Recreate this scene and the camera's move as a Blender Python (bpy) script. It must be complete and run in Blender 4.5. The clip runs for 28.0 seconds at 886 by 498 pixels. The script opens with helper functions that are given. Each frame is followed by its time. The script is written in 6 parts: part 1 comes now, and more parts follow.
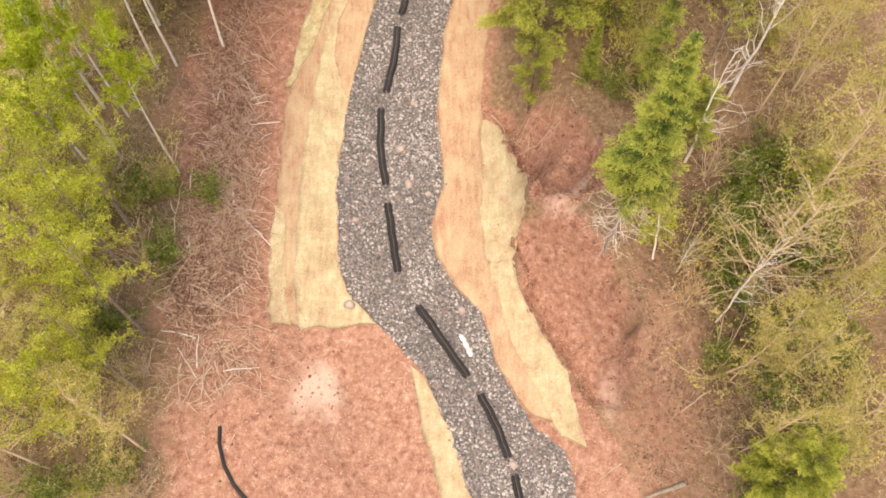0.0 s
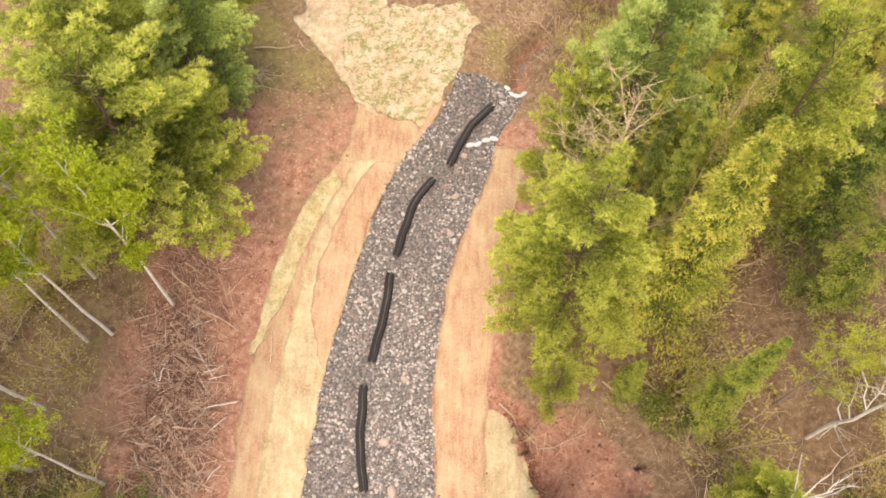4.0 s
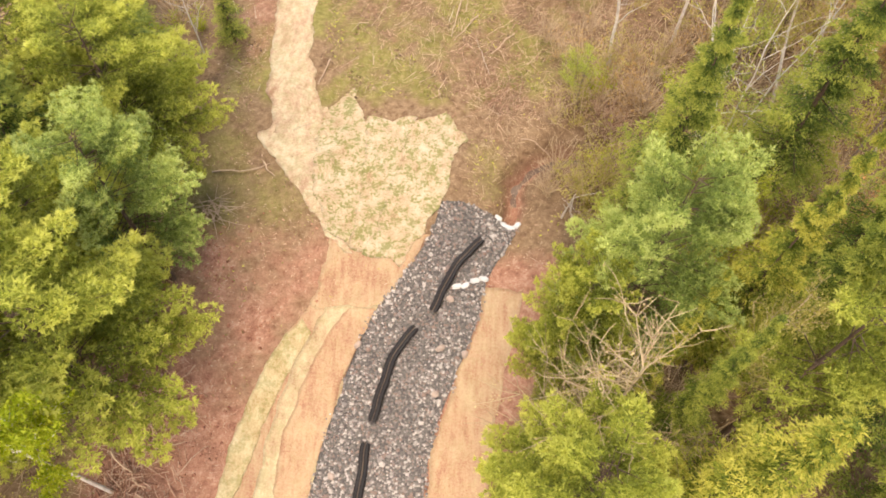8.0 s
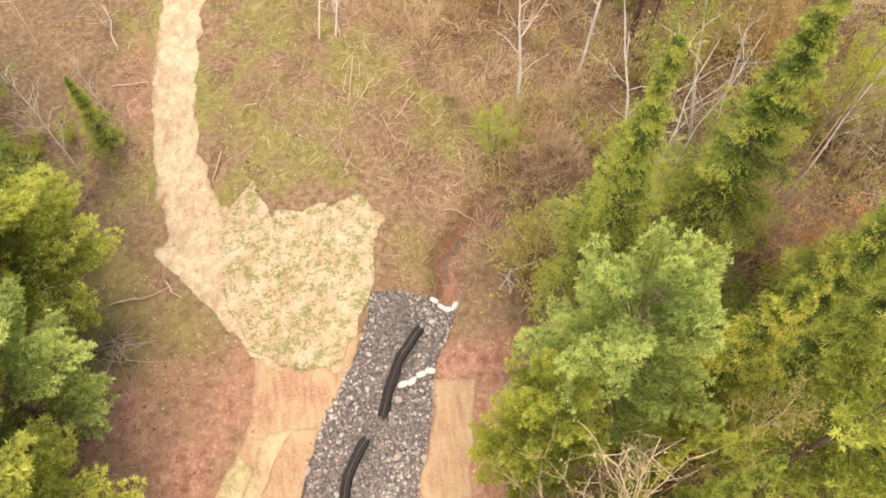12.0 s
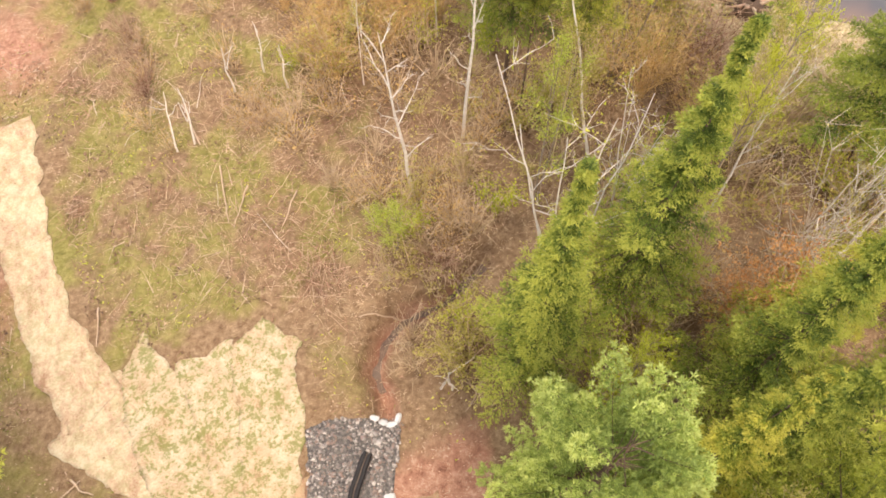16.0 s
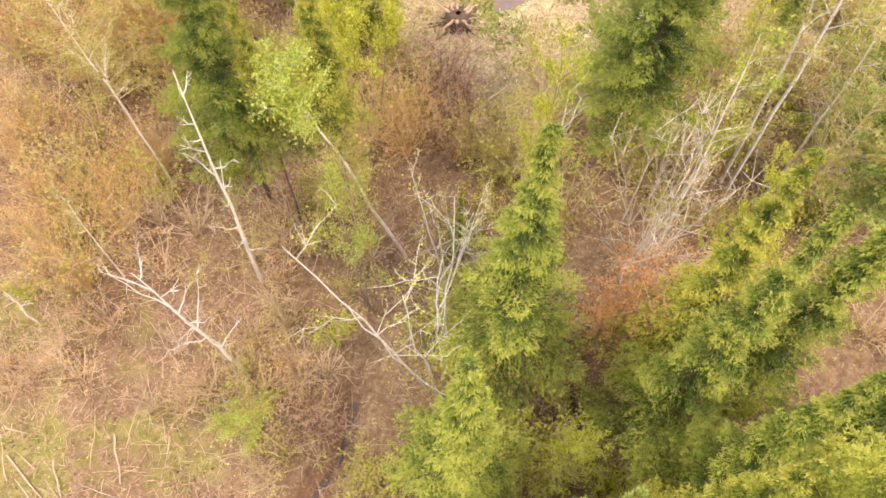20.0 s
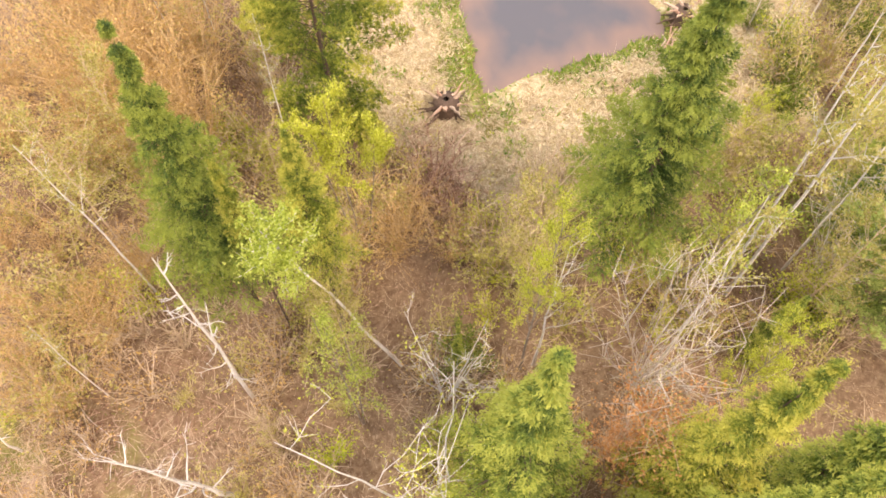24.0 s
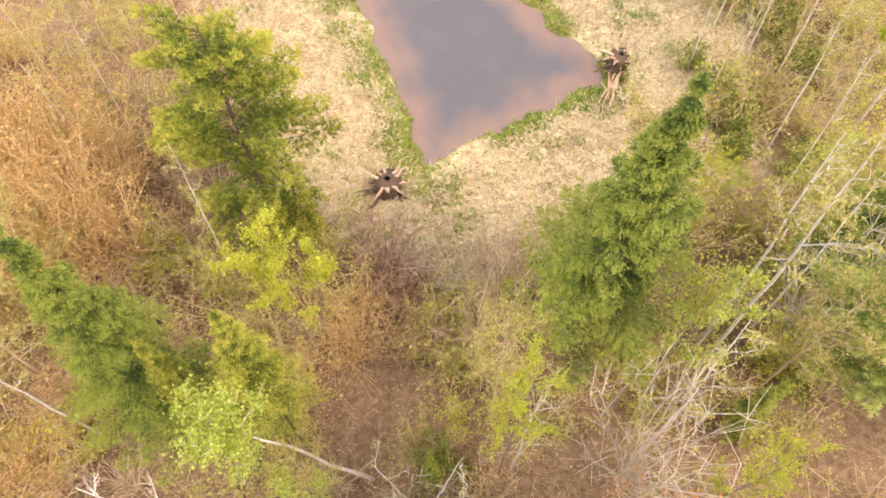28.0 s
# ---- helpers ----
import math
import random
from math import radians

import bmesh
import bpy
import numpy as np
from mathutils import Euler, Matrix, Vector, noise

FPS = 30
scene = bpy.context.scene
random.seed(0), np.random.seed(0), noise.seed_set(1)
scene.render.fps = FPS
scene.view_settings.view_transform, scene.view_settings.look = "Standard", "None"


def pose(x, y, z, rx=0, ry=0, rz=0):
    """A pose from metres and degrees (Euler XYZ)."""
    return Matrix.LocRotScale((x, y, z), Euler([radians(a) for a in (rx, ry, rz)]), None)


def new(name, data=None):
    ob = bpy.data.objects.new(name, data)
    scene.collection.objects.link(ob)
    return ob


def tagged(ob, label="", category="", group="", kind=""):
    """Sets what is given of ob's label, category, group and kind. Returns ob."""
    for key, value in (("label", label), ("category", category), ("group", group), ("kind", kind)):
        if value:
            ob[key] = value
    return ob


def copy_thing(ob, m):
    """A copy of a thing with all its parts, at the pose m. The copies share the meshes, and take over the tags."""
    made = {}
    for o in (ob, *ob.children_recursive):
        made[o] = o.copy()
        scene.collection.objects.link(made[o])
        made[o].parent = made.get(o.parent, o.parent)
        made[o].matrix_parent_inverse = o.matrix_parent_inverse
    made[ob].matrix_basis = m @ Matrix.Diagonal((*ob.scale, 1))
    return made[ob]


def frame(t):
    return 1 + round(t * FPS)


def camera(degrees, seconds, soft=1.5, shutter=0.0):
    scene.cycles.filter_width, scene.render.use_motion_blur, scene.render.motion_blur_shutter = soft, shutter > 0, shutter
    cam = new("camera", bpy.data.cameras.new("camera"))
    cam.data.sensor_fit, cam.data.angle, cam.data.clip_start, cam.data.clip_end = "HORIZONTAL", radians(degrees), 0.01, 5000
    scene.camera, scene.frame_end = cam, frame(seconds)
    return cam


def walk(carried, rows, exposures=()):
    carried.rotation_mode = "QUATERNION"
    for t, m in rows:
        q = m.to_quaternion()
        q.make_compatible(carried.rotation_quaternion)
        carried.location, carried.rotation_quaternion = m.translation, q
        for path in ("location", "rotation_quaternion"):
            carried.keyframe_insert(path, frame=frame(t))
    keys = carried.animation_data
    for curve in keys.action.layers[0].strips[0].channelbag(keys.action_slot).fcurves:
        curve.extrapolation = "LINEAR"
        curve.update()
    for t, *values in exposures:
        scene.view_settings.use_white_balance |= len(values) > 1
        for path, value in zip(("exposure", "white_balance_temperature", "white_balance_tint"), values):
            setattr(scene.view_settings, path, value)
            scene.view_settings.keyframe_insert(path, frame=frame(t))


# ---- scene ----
cam = camera(63.21, 28.0, 1.7)
# seconds, eye, yaw, pitch, roll
ROWS = [
    (0.0, -0.00, -0.00, 28.00, -0.30, -61.88, 0.25),
    (0.5, 0.02, 2.28, 28.03, -0.27, -61.88, 0.22),
    (1.0, 0.10, 4.29, 28.06, 0.67, -61.89, 0.13),
    (1.5, 0.24, 6.08, 28.08, 2.13, -61.88, -0.09),
    (2.0, 0.34, 7.66, 28.08, 2.13, -61.88, -0.13),
    (2.5, 0.43, 9.21, 28.04, 2.15, -61.88, -0.19),
    (3.0, 0.50, 10.71, 27.99, 2.14, -61.91, -0.14),
    (3.5, 0.58, 12.17, 27.92, 2.28, -61.96, -0.09),
    (4.0, 0.61, 13.55, 27.85, 2.97, -62.01, -0.05),
    (4.5, 0.63, 14.80, 27.79, 2.78, -61.96, -0.02),
    (6.5, 0.77, 18.52, 27.45, 2.59, -61.44, -0.10),
    (7.0, 0.79, 18.89, 27.35, 2.46, -61.49, -0.02),
    (7.5, 0.84, 19.49, 27.28, 2.63, -61.44, -0.17),
    (8.0, 0.83, 20.07, 27.22, 2.57, -61.47, -0.15),
    (8.5, 0.82, 20.66, 27.16, 2.47, -61.51, -0.05),
    (9.0, 0.81, 21.19, 27.12, 2.31, -61.50, 0.04),
    (9.5, 0.83, 21.67, 27.09, -2.80, -61.44, -0.06),
    (10.0, 0.82, 22.10, 27.07, -8.71, -61.47, -0.05),
    (10.5, 0.83, 22.51, 27.04, -8.93, -61.52, -0.01),
    (11.0, 0.84, 22.90, 27.01, -9.04, -61.50, 0.02),
    (11.5, 0.87, 23.30, 26.95, -9.16, -61.45, 0.13),
    (12.0, 0.94, 23.73, 26.91, -9.13, -61.40, 0.05),
    (12.5, 1.01, 24.11, 26.88, -9.92, -61.34, -0.01),
    (14.5, 1.28, 25.87, 26.88, -16.44, -61.56, -0.08),
    (15.0, 1.38, 26.41, 26.91, -20.11, -61.59, -0.00),
    (15.5, 1.52, 26.98, 26.94, -23.61, -61.61, 0.00),
    (16.0, 1.68, 27.55, 26.98, -24.86, -61.66, 0.04),
    (16.5, 1.85, 28.11, 27.02, -28.71, -61.66, -0.00),
    (17.0, 2.06, 28.67, 27.05, -34.37, -61.66, 0.04),
    (17.5, 2.29, 29.19, 27.07, -38.18, -61.70, 0.03),
    (18.0, 2.56, 29.72, 27.07, -42.38, -61.73, 0.13),
    (18.5, 2.85, 30.22, 27.07, -46.37, -61.74, 0.16),
    (19.0, 3.14, 30.65, 27.04, -49.51, -61.73, 0.16),
    (19.5, 3.47, 31.06, 27.03, -54.02, -61.74, 0.11),
    (20.0, 3.80, 31.44, 27.03, -57.13, -61.74, 0.02),
    (20.5, 4.13, 31.77, 27.03, -59.23, -61.75, -0.05),
    (21.0, 4.49, 32.06, 27.04, -59.23, -61.77, 0.04),
    (21.5, 4.87, 32.34, 27.08, -59.09, -61.80, 0.09),
    (23.5, 6.27, 33.27, 27.97, -59.17, -61.70, -0.06),
    (24.0, 6.67, 33.46, 28.05, -59.02, -61.72, -0.11),
    (24.5, 7.03, 33.68, 28.12, -59.11, -61.73, -0.01),
    (25.0, 7.38, 33.86, 28.17, -59.09, -61.72, -0.01),
    (25.5, 7.73, 34.04, 28.21, -59.06, -61.67, -0.00),
    (26.0, 8.08, 34.22, 28.24, -59.00, -61.60, -0.02),
    (26.5, 8.44, 34.41, 28.24, -58.95, -61.58, -0.06),
    (27.0, 8.82, 34.62, 28.23, -59.97, -61.58, 0.05),
    (27.5, 9.23, 34.84, 28.23, -65.67, -61.57, 0.11),
    (28.0, 9.62, 35.03, 28.23, -66.74, -61.55, 0.05),
]
walk(cam, [(t, pose(x, y, z, 90 + pitch, 0, yaw) @ pose(0, 0, 0, 0, 0, roll)) for t, x, y, z, yaw, pitch, roll in ROWS], [(0.0, 1.1, 7250, 11), (3.0, 1.18, 7250, 11), (15.0, 1.16, 7250, 11), (19.0, 1.49, 7150, 16), (28.0, 1.46, 7150, 16)])

# ---- world, sun, exposure ----
import random
import bmesh

world = bpy.data.worlds.new("sky")
scene.world = world
world.use_nodes = True
wt = world.node_tree
wt.nodes.clear()
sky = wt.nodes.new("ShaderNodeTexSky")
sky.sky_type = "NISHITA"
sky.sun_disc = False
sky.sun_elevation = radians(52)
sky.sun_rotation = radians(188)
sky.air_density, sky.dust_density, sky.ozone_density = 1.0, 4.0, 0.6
back = wt.nodes.new("ShaderNodeBackground")
back.inputs["Strength"].default_value = 0.15
wout = wt.nodes.new("ShaderNodeOutputWorld")
wt.links.new(sky.outputs[0], back.inputs[0])
wt.links.new(back.outputs[0], wout.inputs[0])

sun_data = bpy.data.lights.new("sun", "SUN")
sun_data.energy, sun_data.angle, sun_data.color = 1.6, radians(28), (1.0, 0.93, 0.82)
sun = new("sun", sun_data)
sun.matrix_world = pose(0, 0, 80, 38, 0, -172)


# ---- materials ----
def material(name, colours, scale=4.0, fine=40.0, rough=0.9, bump=0.3, by="noise", spread=1.0, metal=0.0, spec=0.3, streak=None, thin=0.0, young_lit=False):
    """Ramp of base colours over coarse and fine noise, or over each leaf's own random value."""
    m = bpy.data.materials.new(name)
    m.use_nodes = True
    nt = m.node_tree
    n, l = nt.nodes, nt.links
    b = n["Principled BSDF"]
    b.inputs["Roughness"].default_value = rough
    b.inputs["Metallic"].default_value = metal
    b.inputs["Specular IOR Level"].default_value = spec
    co = n.new("ShaderNodeTexCoord")
    mp = n.new("ShaderNodeMapping")
    l.new(co.outputs["Object"], mp.inputs["Vector"])
    if streak:
        mp.inputs["Scale"].default_value = streak
    big = n.new("ShaderNodeTexNoise")
    big.inputs["Scale"].default_value = scale
    big.inputs["Detail"].default_value = 4
    small = n.new("ShaderNodeTexNoise")
    small.inputs["Scale"].default_value = fine
    small.inputs["Detail"].default_value = 3
    for t in (big, small):
        l.new(mp.outputs[0], t.inputs["Vector"])
    add = n.new("ShaderNodeMath")
    add.operation = "MULTIPLY_ADD"
    add.inputs[1].default_value = 0.45
    l.new(small.outputs[0], add.inputs[0])
    if by in ("island", "object"):
        geo = n.new("ShaderNodeNewGeometry" if by == "island" else "ShaderNodeObjectInfo")
        mix = n.new("ShaderNodeMath")
        mix.operation = "MULTIPLY"
        mix.inputs[1].default_value = 0.16 if young_lit else 0.55
        l.new(geo.outputs["Random Per Island" if by == "island" else "Random"], mix.inputs[0])
        l.new(mix.outputs[0], add.inputs[2])
    else:
        sub = n.new("ShaderNodeMath")
        sub.operation = "MULTIPLY"
        sub.inputs[1].default_value = 0.55
        l.new(big.outputs[0], sub.inputs[0])
        l.new(sub.outputs[0], add.inputs[2])
    value = add.outputs[0]
    if by in ("island", "object"):
        mr = n.new("ShaderNodeMath")
        mr.operation = "MULTIPLY_ADD"
        mr.inputs[1].default_value, mr.inputs[2].default_value = 0.5, -0.15
        l.new(big.outputs[0], mr.inputs[0])
        tot = n.new("ShaderNodeMath")
        l.new(add.outputs[0], tot.inputs[0])
        l.new(mr.outputs[0], tot.inputs[1])
        value = tot.outputs[0]
    # New-growth tint and painted light in one value: higher gives paler needles.
    if young_lit:
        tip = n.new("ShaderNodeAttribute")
        tip.attribute_name = "young_lit"
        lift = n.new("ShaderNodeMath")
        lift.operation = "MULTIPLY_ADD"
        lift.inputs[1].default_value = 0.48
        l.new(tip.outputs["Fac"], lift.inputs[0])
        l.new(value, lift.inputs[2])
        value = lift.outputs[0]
    ramp = n.new("ShaderNodeValToRGB")
    e = ramp.color_ramp.elements
    lo, hi = (0.5 - 0.22 * spread, 0.5 + 0.22 * spread)
    e[0].position, e[1].position = lo, hi
    e[0].color, e[1].color = (*colours[0], 1), (*colours[-1], 1)
    for i, c in enumerate(colours[1:-1], 1):
        x = e.new(lo + (hi - lo) * i / (len(colours) - 1))
        x.color = (*c, 1)
    l.new(value, ramp.inputs[0])
    l.new(ramp.outputs[0], b.inputs["Base Color"])
    if bump:
        bp = n.new("ShaderNodeBump")
        bp.inputs["Strength"].default_value = bump
        bp.inputs["Distance"].default_value = 0.05
        l.new(small.outputs[0], bp.inputs["Height"])
        l.new(bp.outputs[0], b.inputs["Normal"])
    if thin:
        tr = n.new("ShaderNodeBsdfTranslucent")
        l.new(ramp.outputs[0], tr.inputs["Color"])
        ms = n.new("ShaderNodeMixShader")
        ms.inputs[0].default_value = thin
        l.new(b.outputs[0], ms.inputs[1])
        l.new(tr.outputs[0], ms.inputs[2])
        l.new(ms.outputs[0], n["Material Output"].inputs[0])
    return m


def ground_material():
    """Leaf litter, red soil, grass and dry straw, mixed by the plan's zones and ragged by noise."""
    m = bpy.data.materials.new("ground")
    m.use_nodes = True
    nt = m.node_tree
    n, l = nt.nodes, nt.links
    b = n["Principled BSDF"]
    b.inputs["Roughness"].default_value = 0.95
    b.inputs["Specular IOR Level"].default_value = 0.1
    co = n.new("ShaderNodeTexCoord")

    def noise(scale, detail=5.0, rough=0.6):
        t = n.new("ShaderNodeTexNoise")
        t.inputs["Scale"].default_value, t.inputs["Detail"].default_value, t.inputs["Roughness"].default_value = scale, detail, rough
        l.new(co.outputs["Object"], t.inputs["Vector"])
        return t.outputs[0]

    def ramp(v, stops):
        r = n.new("ShaderNodeValToRGB")
        e = r.color_ramp.elements
        e[0].position, e[0].color = stops[0][0], (*stops[0][1], 1)
        e[1].position, e[1].color = stops[-1][0], (*stops[-1][1], 1)
        for p, c in stops[1:-1]:
            e.new(p).color = (*c, 1)
        l.new(v, r.inputs[0])
        return r.outputs[0]

    fine, mid, big = noise(9.0, 8.0, 0.72), noise(2.2), noise(0.35)
    litter = ramp(noise(4.2, 10.0, 0.8), [(0.3, (0.10, 0.058, 0.034)), (0.45, (0.225, 0.142, 0.082)), (0.57, (0.335, 0.23, 0.14)), (0.74, (0.54, 0.41, 0.27))])
    soil = ramp(noise(3.2, 9.0, 0.78), [(0.30, (0.165, 0.075, 0.05)), (0.43, (0.335, 0.165, 0.11)), (0.55, (0.465, 0.26, 0.18)), (0.70, (0.64, 0.45, 0.34))])
    grass = ramp(noise(3.6, 10.0, 0.78), [(0.3, (0.11, 0.105, 0.03)), (0.46, (0.235, 0.21, 0.065)), (0.58, (0.33, 0.285, 0.11)), (0.74, (0.45, 0.38, 0.19))])
    straw = ramp(noise(2.6, 10.0, 0.78), [(0.3, (0.24, 0.18, 0.08)), (0.44, (0.47, 0.37, 0.20)), (0.56, (0.63, 0.54, 0.34)), (0.70, (0.75, 0.68, 0.49))])
    zone = n.new("ShaderNodeAttribute")
    zone.attribute_name = "zone"
    split = n.new("ShaderNodeSeparateColor")
    l.new(zone.outputs["Color"], split.inputs[0])

    def mixed(base, top, mask, jitter, width=0.22):
        a = n.new("ShaderNodeMath")
        a.operation = "MULTIPLY_ADD"
        a.inputs[1].default_value = 0.9
        l.new(jitter, a.inputs[0])
        s = n.new("ShaderNodeMath")
        s.operation = "ADD"
        l.new(mask, a.inputs[2])
        l.new(a.outputs[0], s.inputs[0])
        s.inputs[1].default_value = -0.45
        mr = n.new("ShaderNodeMapRange")
        mr.inputs["From Min"].default_value, mr.inputs["From Max"].default_value = 0.5 - width, 0.5 + width
        l.new(s.outputs[0], mr.inputs[0])
        x = n.new("ShaderNodeMix")
        x.data_type = "RGBA"
        l.new(mr.outputs[0], x.inputs[0])
        l.new(base, x.inputs[6])
        l.new(top, x.inputs[7])
        return x.outputs[2]

    c = mixed(litter, straw, split.outputs[2], mid)
    c = mixed(c, grass, split.outputs[1], noise(1.1, 6.0, 0.7))
    c = mixed(c, soil, split.outputs[0], noise(1.7, 6.0, 0.65), 0.3)
    pale = n.new("ShaderNodeRGB")
    pale.outputs[0].default_value = (0.66, 0.47, 0.37, 1)
    c = mixed(c, pale.outputs[0], zone.outputs["Alpha"], noise(3.0, 6.0, 0.7), 0.3)
    v = n.new("ShaderNodeMix")
    v.data_type, v.blend_type = "RGBA", "MULTIPLY"
    v.inputs[0].default_value = 0.55
    l.new(c, v.inputs[6])
    l.new(ramp(noise(28.0, 4.0, 0.7), [(0.3, (0.45, 0.42, 0.4)), (0.7, (1.0, 1.0, 1.0))]), v.inputs[7])
    l.new(v.outputs[2], b.inputs["Base Color"])
    bp = n.new("ShaderNodeBump")
    bp.inputs["Strength"].default_value, bp.inputs["Distance"].default_value = 0.6, 0.08
    l.new(fine, bp.inputs["Height"])
    l.new(bp.outputs[0], b.inputs["Normal"])
    return m


def straw_material(name, colours, along, green=0.0):
    """Straw mat: soil showing through in soft blotches, long streaks down the roll, short pale stalks and sprouts."""
    m = bpy.data.materials.new(name)
    m.use_nodes = True
    n, l = m.node_tree.nodes, m.node_tree.links
    b = n["Principled BSDF"]
    b.inputs["Roughness"].default_value, b.inputs["Specular IOR Level"].default_value = 0.95, 0.1
    co = n.new("ShaderNodeTexCoord")

    def noise(scale, stretch, detail, rough):
        mp, t = n.new("ShaderNodeMapping"), n.new("ShaderNodeTexNoise")
        mp.inputs["Scale"].default_value = stretch
        t.inputs["Scale"].default_value, t.inputs["Detail"].default_value, t.inputs["Roughness"].default_value = scale, detail, rough
        l.new(co.outputs["Object"], mp.inputs["Vector"])
        l.new(mp.outputs[0], t.inputs["Vector"])
        return t.outputs[0]

    def combine(a, ka, c, kc):
        p, q = n.new("ShaderNodeMath"), n.new("ShaderNodeMath")
        p.operation, q.operation = "MULTIPLY", "MULTIPLY_ADD"
        p.inputs[1].default_value, q.inputs[1].default_value = kc, ka
        l.new(c, p.inputs[0])
        l.new(a, q.inputs[0])
        l.new(p.outputs[0], q.inputs[2])
        return q.outputs[0]

    blotch = noise(0.9, (1, 1, 1), 8, 0.62)
    streak = noise(3.0, along, 5, 0.65)
    stalk = noise(15.0, (1.0, 1.0, 1.0), 6, 0.75)
    v = combine(combine(blotch, 0.5, streak, 0.5), 0.62, stalk, 0.38)
    ra = n.new("ShaderNodeValToRGB")
    e = ra.color_ramp.elements
    e[0].position, e[0].color = 0.40, (*colours[0], 1)
    e[1].position, e[1].color = 0.59, (*colours[-1], 1)
    for i, c in enumerate(colours[1:-1], 1):
        e.new(0.40 + 0.19 * i / (len(colours) - 1)).color = (*c, 1)
    l.new(v, ra.inputs[0])
    colour = ra.outputs[0]
    if green:
        mr, x = n.new("ShaderNodeMapRange"), n.new("ShaderNodeMix")
        mr.inputs["From Min"].default_value, mr.inputs["From Max"].default_value, mr.inputs["To Max"].default_value = 0.485, 0.55, green
        l.new(combine(noise(2.3, (1, 1, 1), 9, 0.75), 0.6, noise(9.0, (1, 1, 1), 4, 0.7), 0.4), mr.inputs[0])
        x.data_type = "RGBA"
        x.inputs[7].default_value = (0.17, 0.18, 0.05, 1)
        l.new(mr.outputs[0], x.inputs[0])
        l.new(colour, x.inputs[6])
        colour = x.outputs[2]
    l.new(colour, b.inputs["Base Color"])
    bp = n.new("ShaderNodeBump")
    bp.inputs["Strength"].default_value, bp.inputs["Distance"].default_value = 0.5, 0.04
    l.new(stalk, bp.inputs["Height"])
    l.new(bp.outputs[0], b.inputs["Normal"])
    return m


GROUND = ground_material()
GRAVEL = material("gravel_bed", [(0.04, 0.035, 0.033), (0.105, 0.095, 0.088), (0.165, 0.147, 0.135), (0.28, 0.25, 0.225)], 9, 34, 0.9, 0.8, spread=0.8)
STONE_RAMP = [(0.06, 0.056, 0.053), (0.105, 0.096, 0.09), (0.14, 0.128, 0.119), (0.175, 0.155, 0.142), (0.21, 0.188, 0.174), (0.27, 0.18, 0.145), (0.25, 0.225, 0.208), (0.32, 0.285, 0.26), (0.50, 0.45, 0.41)]
STONE = material("crushed_stone", STONE_RAMP, 0.5, 9, 0.85, 0.2, "island", 1.5)
STONE_EACH = material("single_stone", STONE_RAMP, 0.5, 9, 0.85, 0.2, "object", 1.5)
PALE_STONE = material("pale_stone", [(0.36, 0.27, 0.22), (0.48, 0.39, 0.33)], 5, 30, 0.85, 0.2)
STRAW_TAN = straw_material("straw_blanket_tan", [(0.30, 0.15, 0.095), (0.385, 0.235, 0.148), (0.43, 0.30, 0.185), (0.47, 0.36, 0.225)], (1.6, 0.22, 1), 0.12)
STRAW_PALE = straw_material("straw_blanket_pale", [(0.32, 0.20, 0.125), (0.43, 0.315, 0.195), (0.47, 0.38, 0.235), (0.53, 0.45, 0.29)], (1.5, 0.25, 1), 0.25)
STRAW_CREAM = straw_material("straw_blanket_cream", [(0.31, 0.18, 0.115), (0.43, 0.30, 0.20), (0.50, 0.40, 0.265), (0.54, 0.46, 0.32)], (1.2, 0.6, 1), 0.3)
STRAW_GREEN = straw_material("straw_blanket_sprouting", [(0.30, 0.20, 0.115), (0.425, 0.315, 0.20), (0.475, 0.375, 0.255), (0.52, 0.435, 0.315)], (1.0, 0.8, 1), 0.8)
STRAW_EDGE = straw_material("straw_blanket_edge", [(0.34, 0.24, 0.12), (0.44, 0.34, 0.19), (0.49, 0.405, 0.245), (0.54, 0.46, 0.30)], (1.4, 0.4, 1), 0.42)
BLACK = material("black_sleeve", [(0.008, 0.007, 0.008), (0.02, 0.016, 0.016)], 6, 60, 0.55, 0.2, spec=0.4)
SEAM = material("pale_seam", [(0.05, 0.038, 0.035), (0.17, 0.13, 0.10)], 1.5, 20, 0.9, 0.1)
WHITE = material("white_plastic", [(0.50, 0.49, 0.49), (0.66, 0.65, 0.63)], 4, 30, 0.5, 0.3)
BARK_WHITE = material("birch_bark", [(0.38, 0.32, 0.27), (0.68, 0.62, 0.55), (0.81, 0.77, 0.71)], 3, 14, 0.85, 0.3, streak=(1, 1, 3))
BARK_GREY = material("grey_bark", [(0.12, 0.09, 0.07), (0.28, 0.22, 0.17), (0.42, 0.35, 0.28)], 3, 18, 0.9, 0.4)
BARK_BROWN = material("brown_bark", [(0.07, 0.045, 0.03), (0.17, 0.11, 0.075)], 3, 18, 0.9, 0.4)
TWIG_PALE = material("pale_grey_twigs", [(0.38, 0.31, 0.25), (0.56, 0.48, 0.40), (0.70, 0.62, 0.53)], 2, 12, 0.9, 0, "island")
TWIG = material("bare_twigs", [(0.37, 0.25, 0.155), (0.53, 0.38, 0.245), (0.66, 0.515, 0.35)], 2, 12, 0.9, 0, "island")
TWIG_ORANGE = material("orange_brown_twigs", [(0.40, 0.24, 0.10), (0.56, 0.36, 0.16), (0.68, 0.48, 0.24)], 2, 12, 0.9, 0, "island")
TWIG_TAN = material("tan_twigs", [(0.27, 0.19, 0.10), (0.42, 0.315, 0.18), (0.56, 0.44, 0.27)], 2, 12, 0.9, 0, "island")
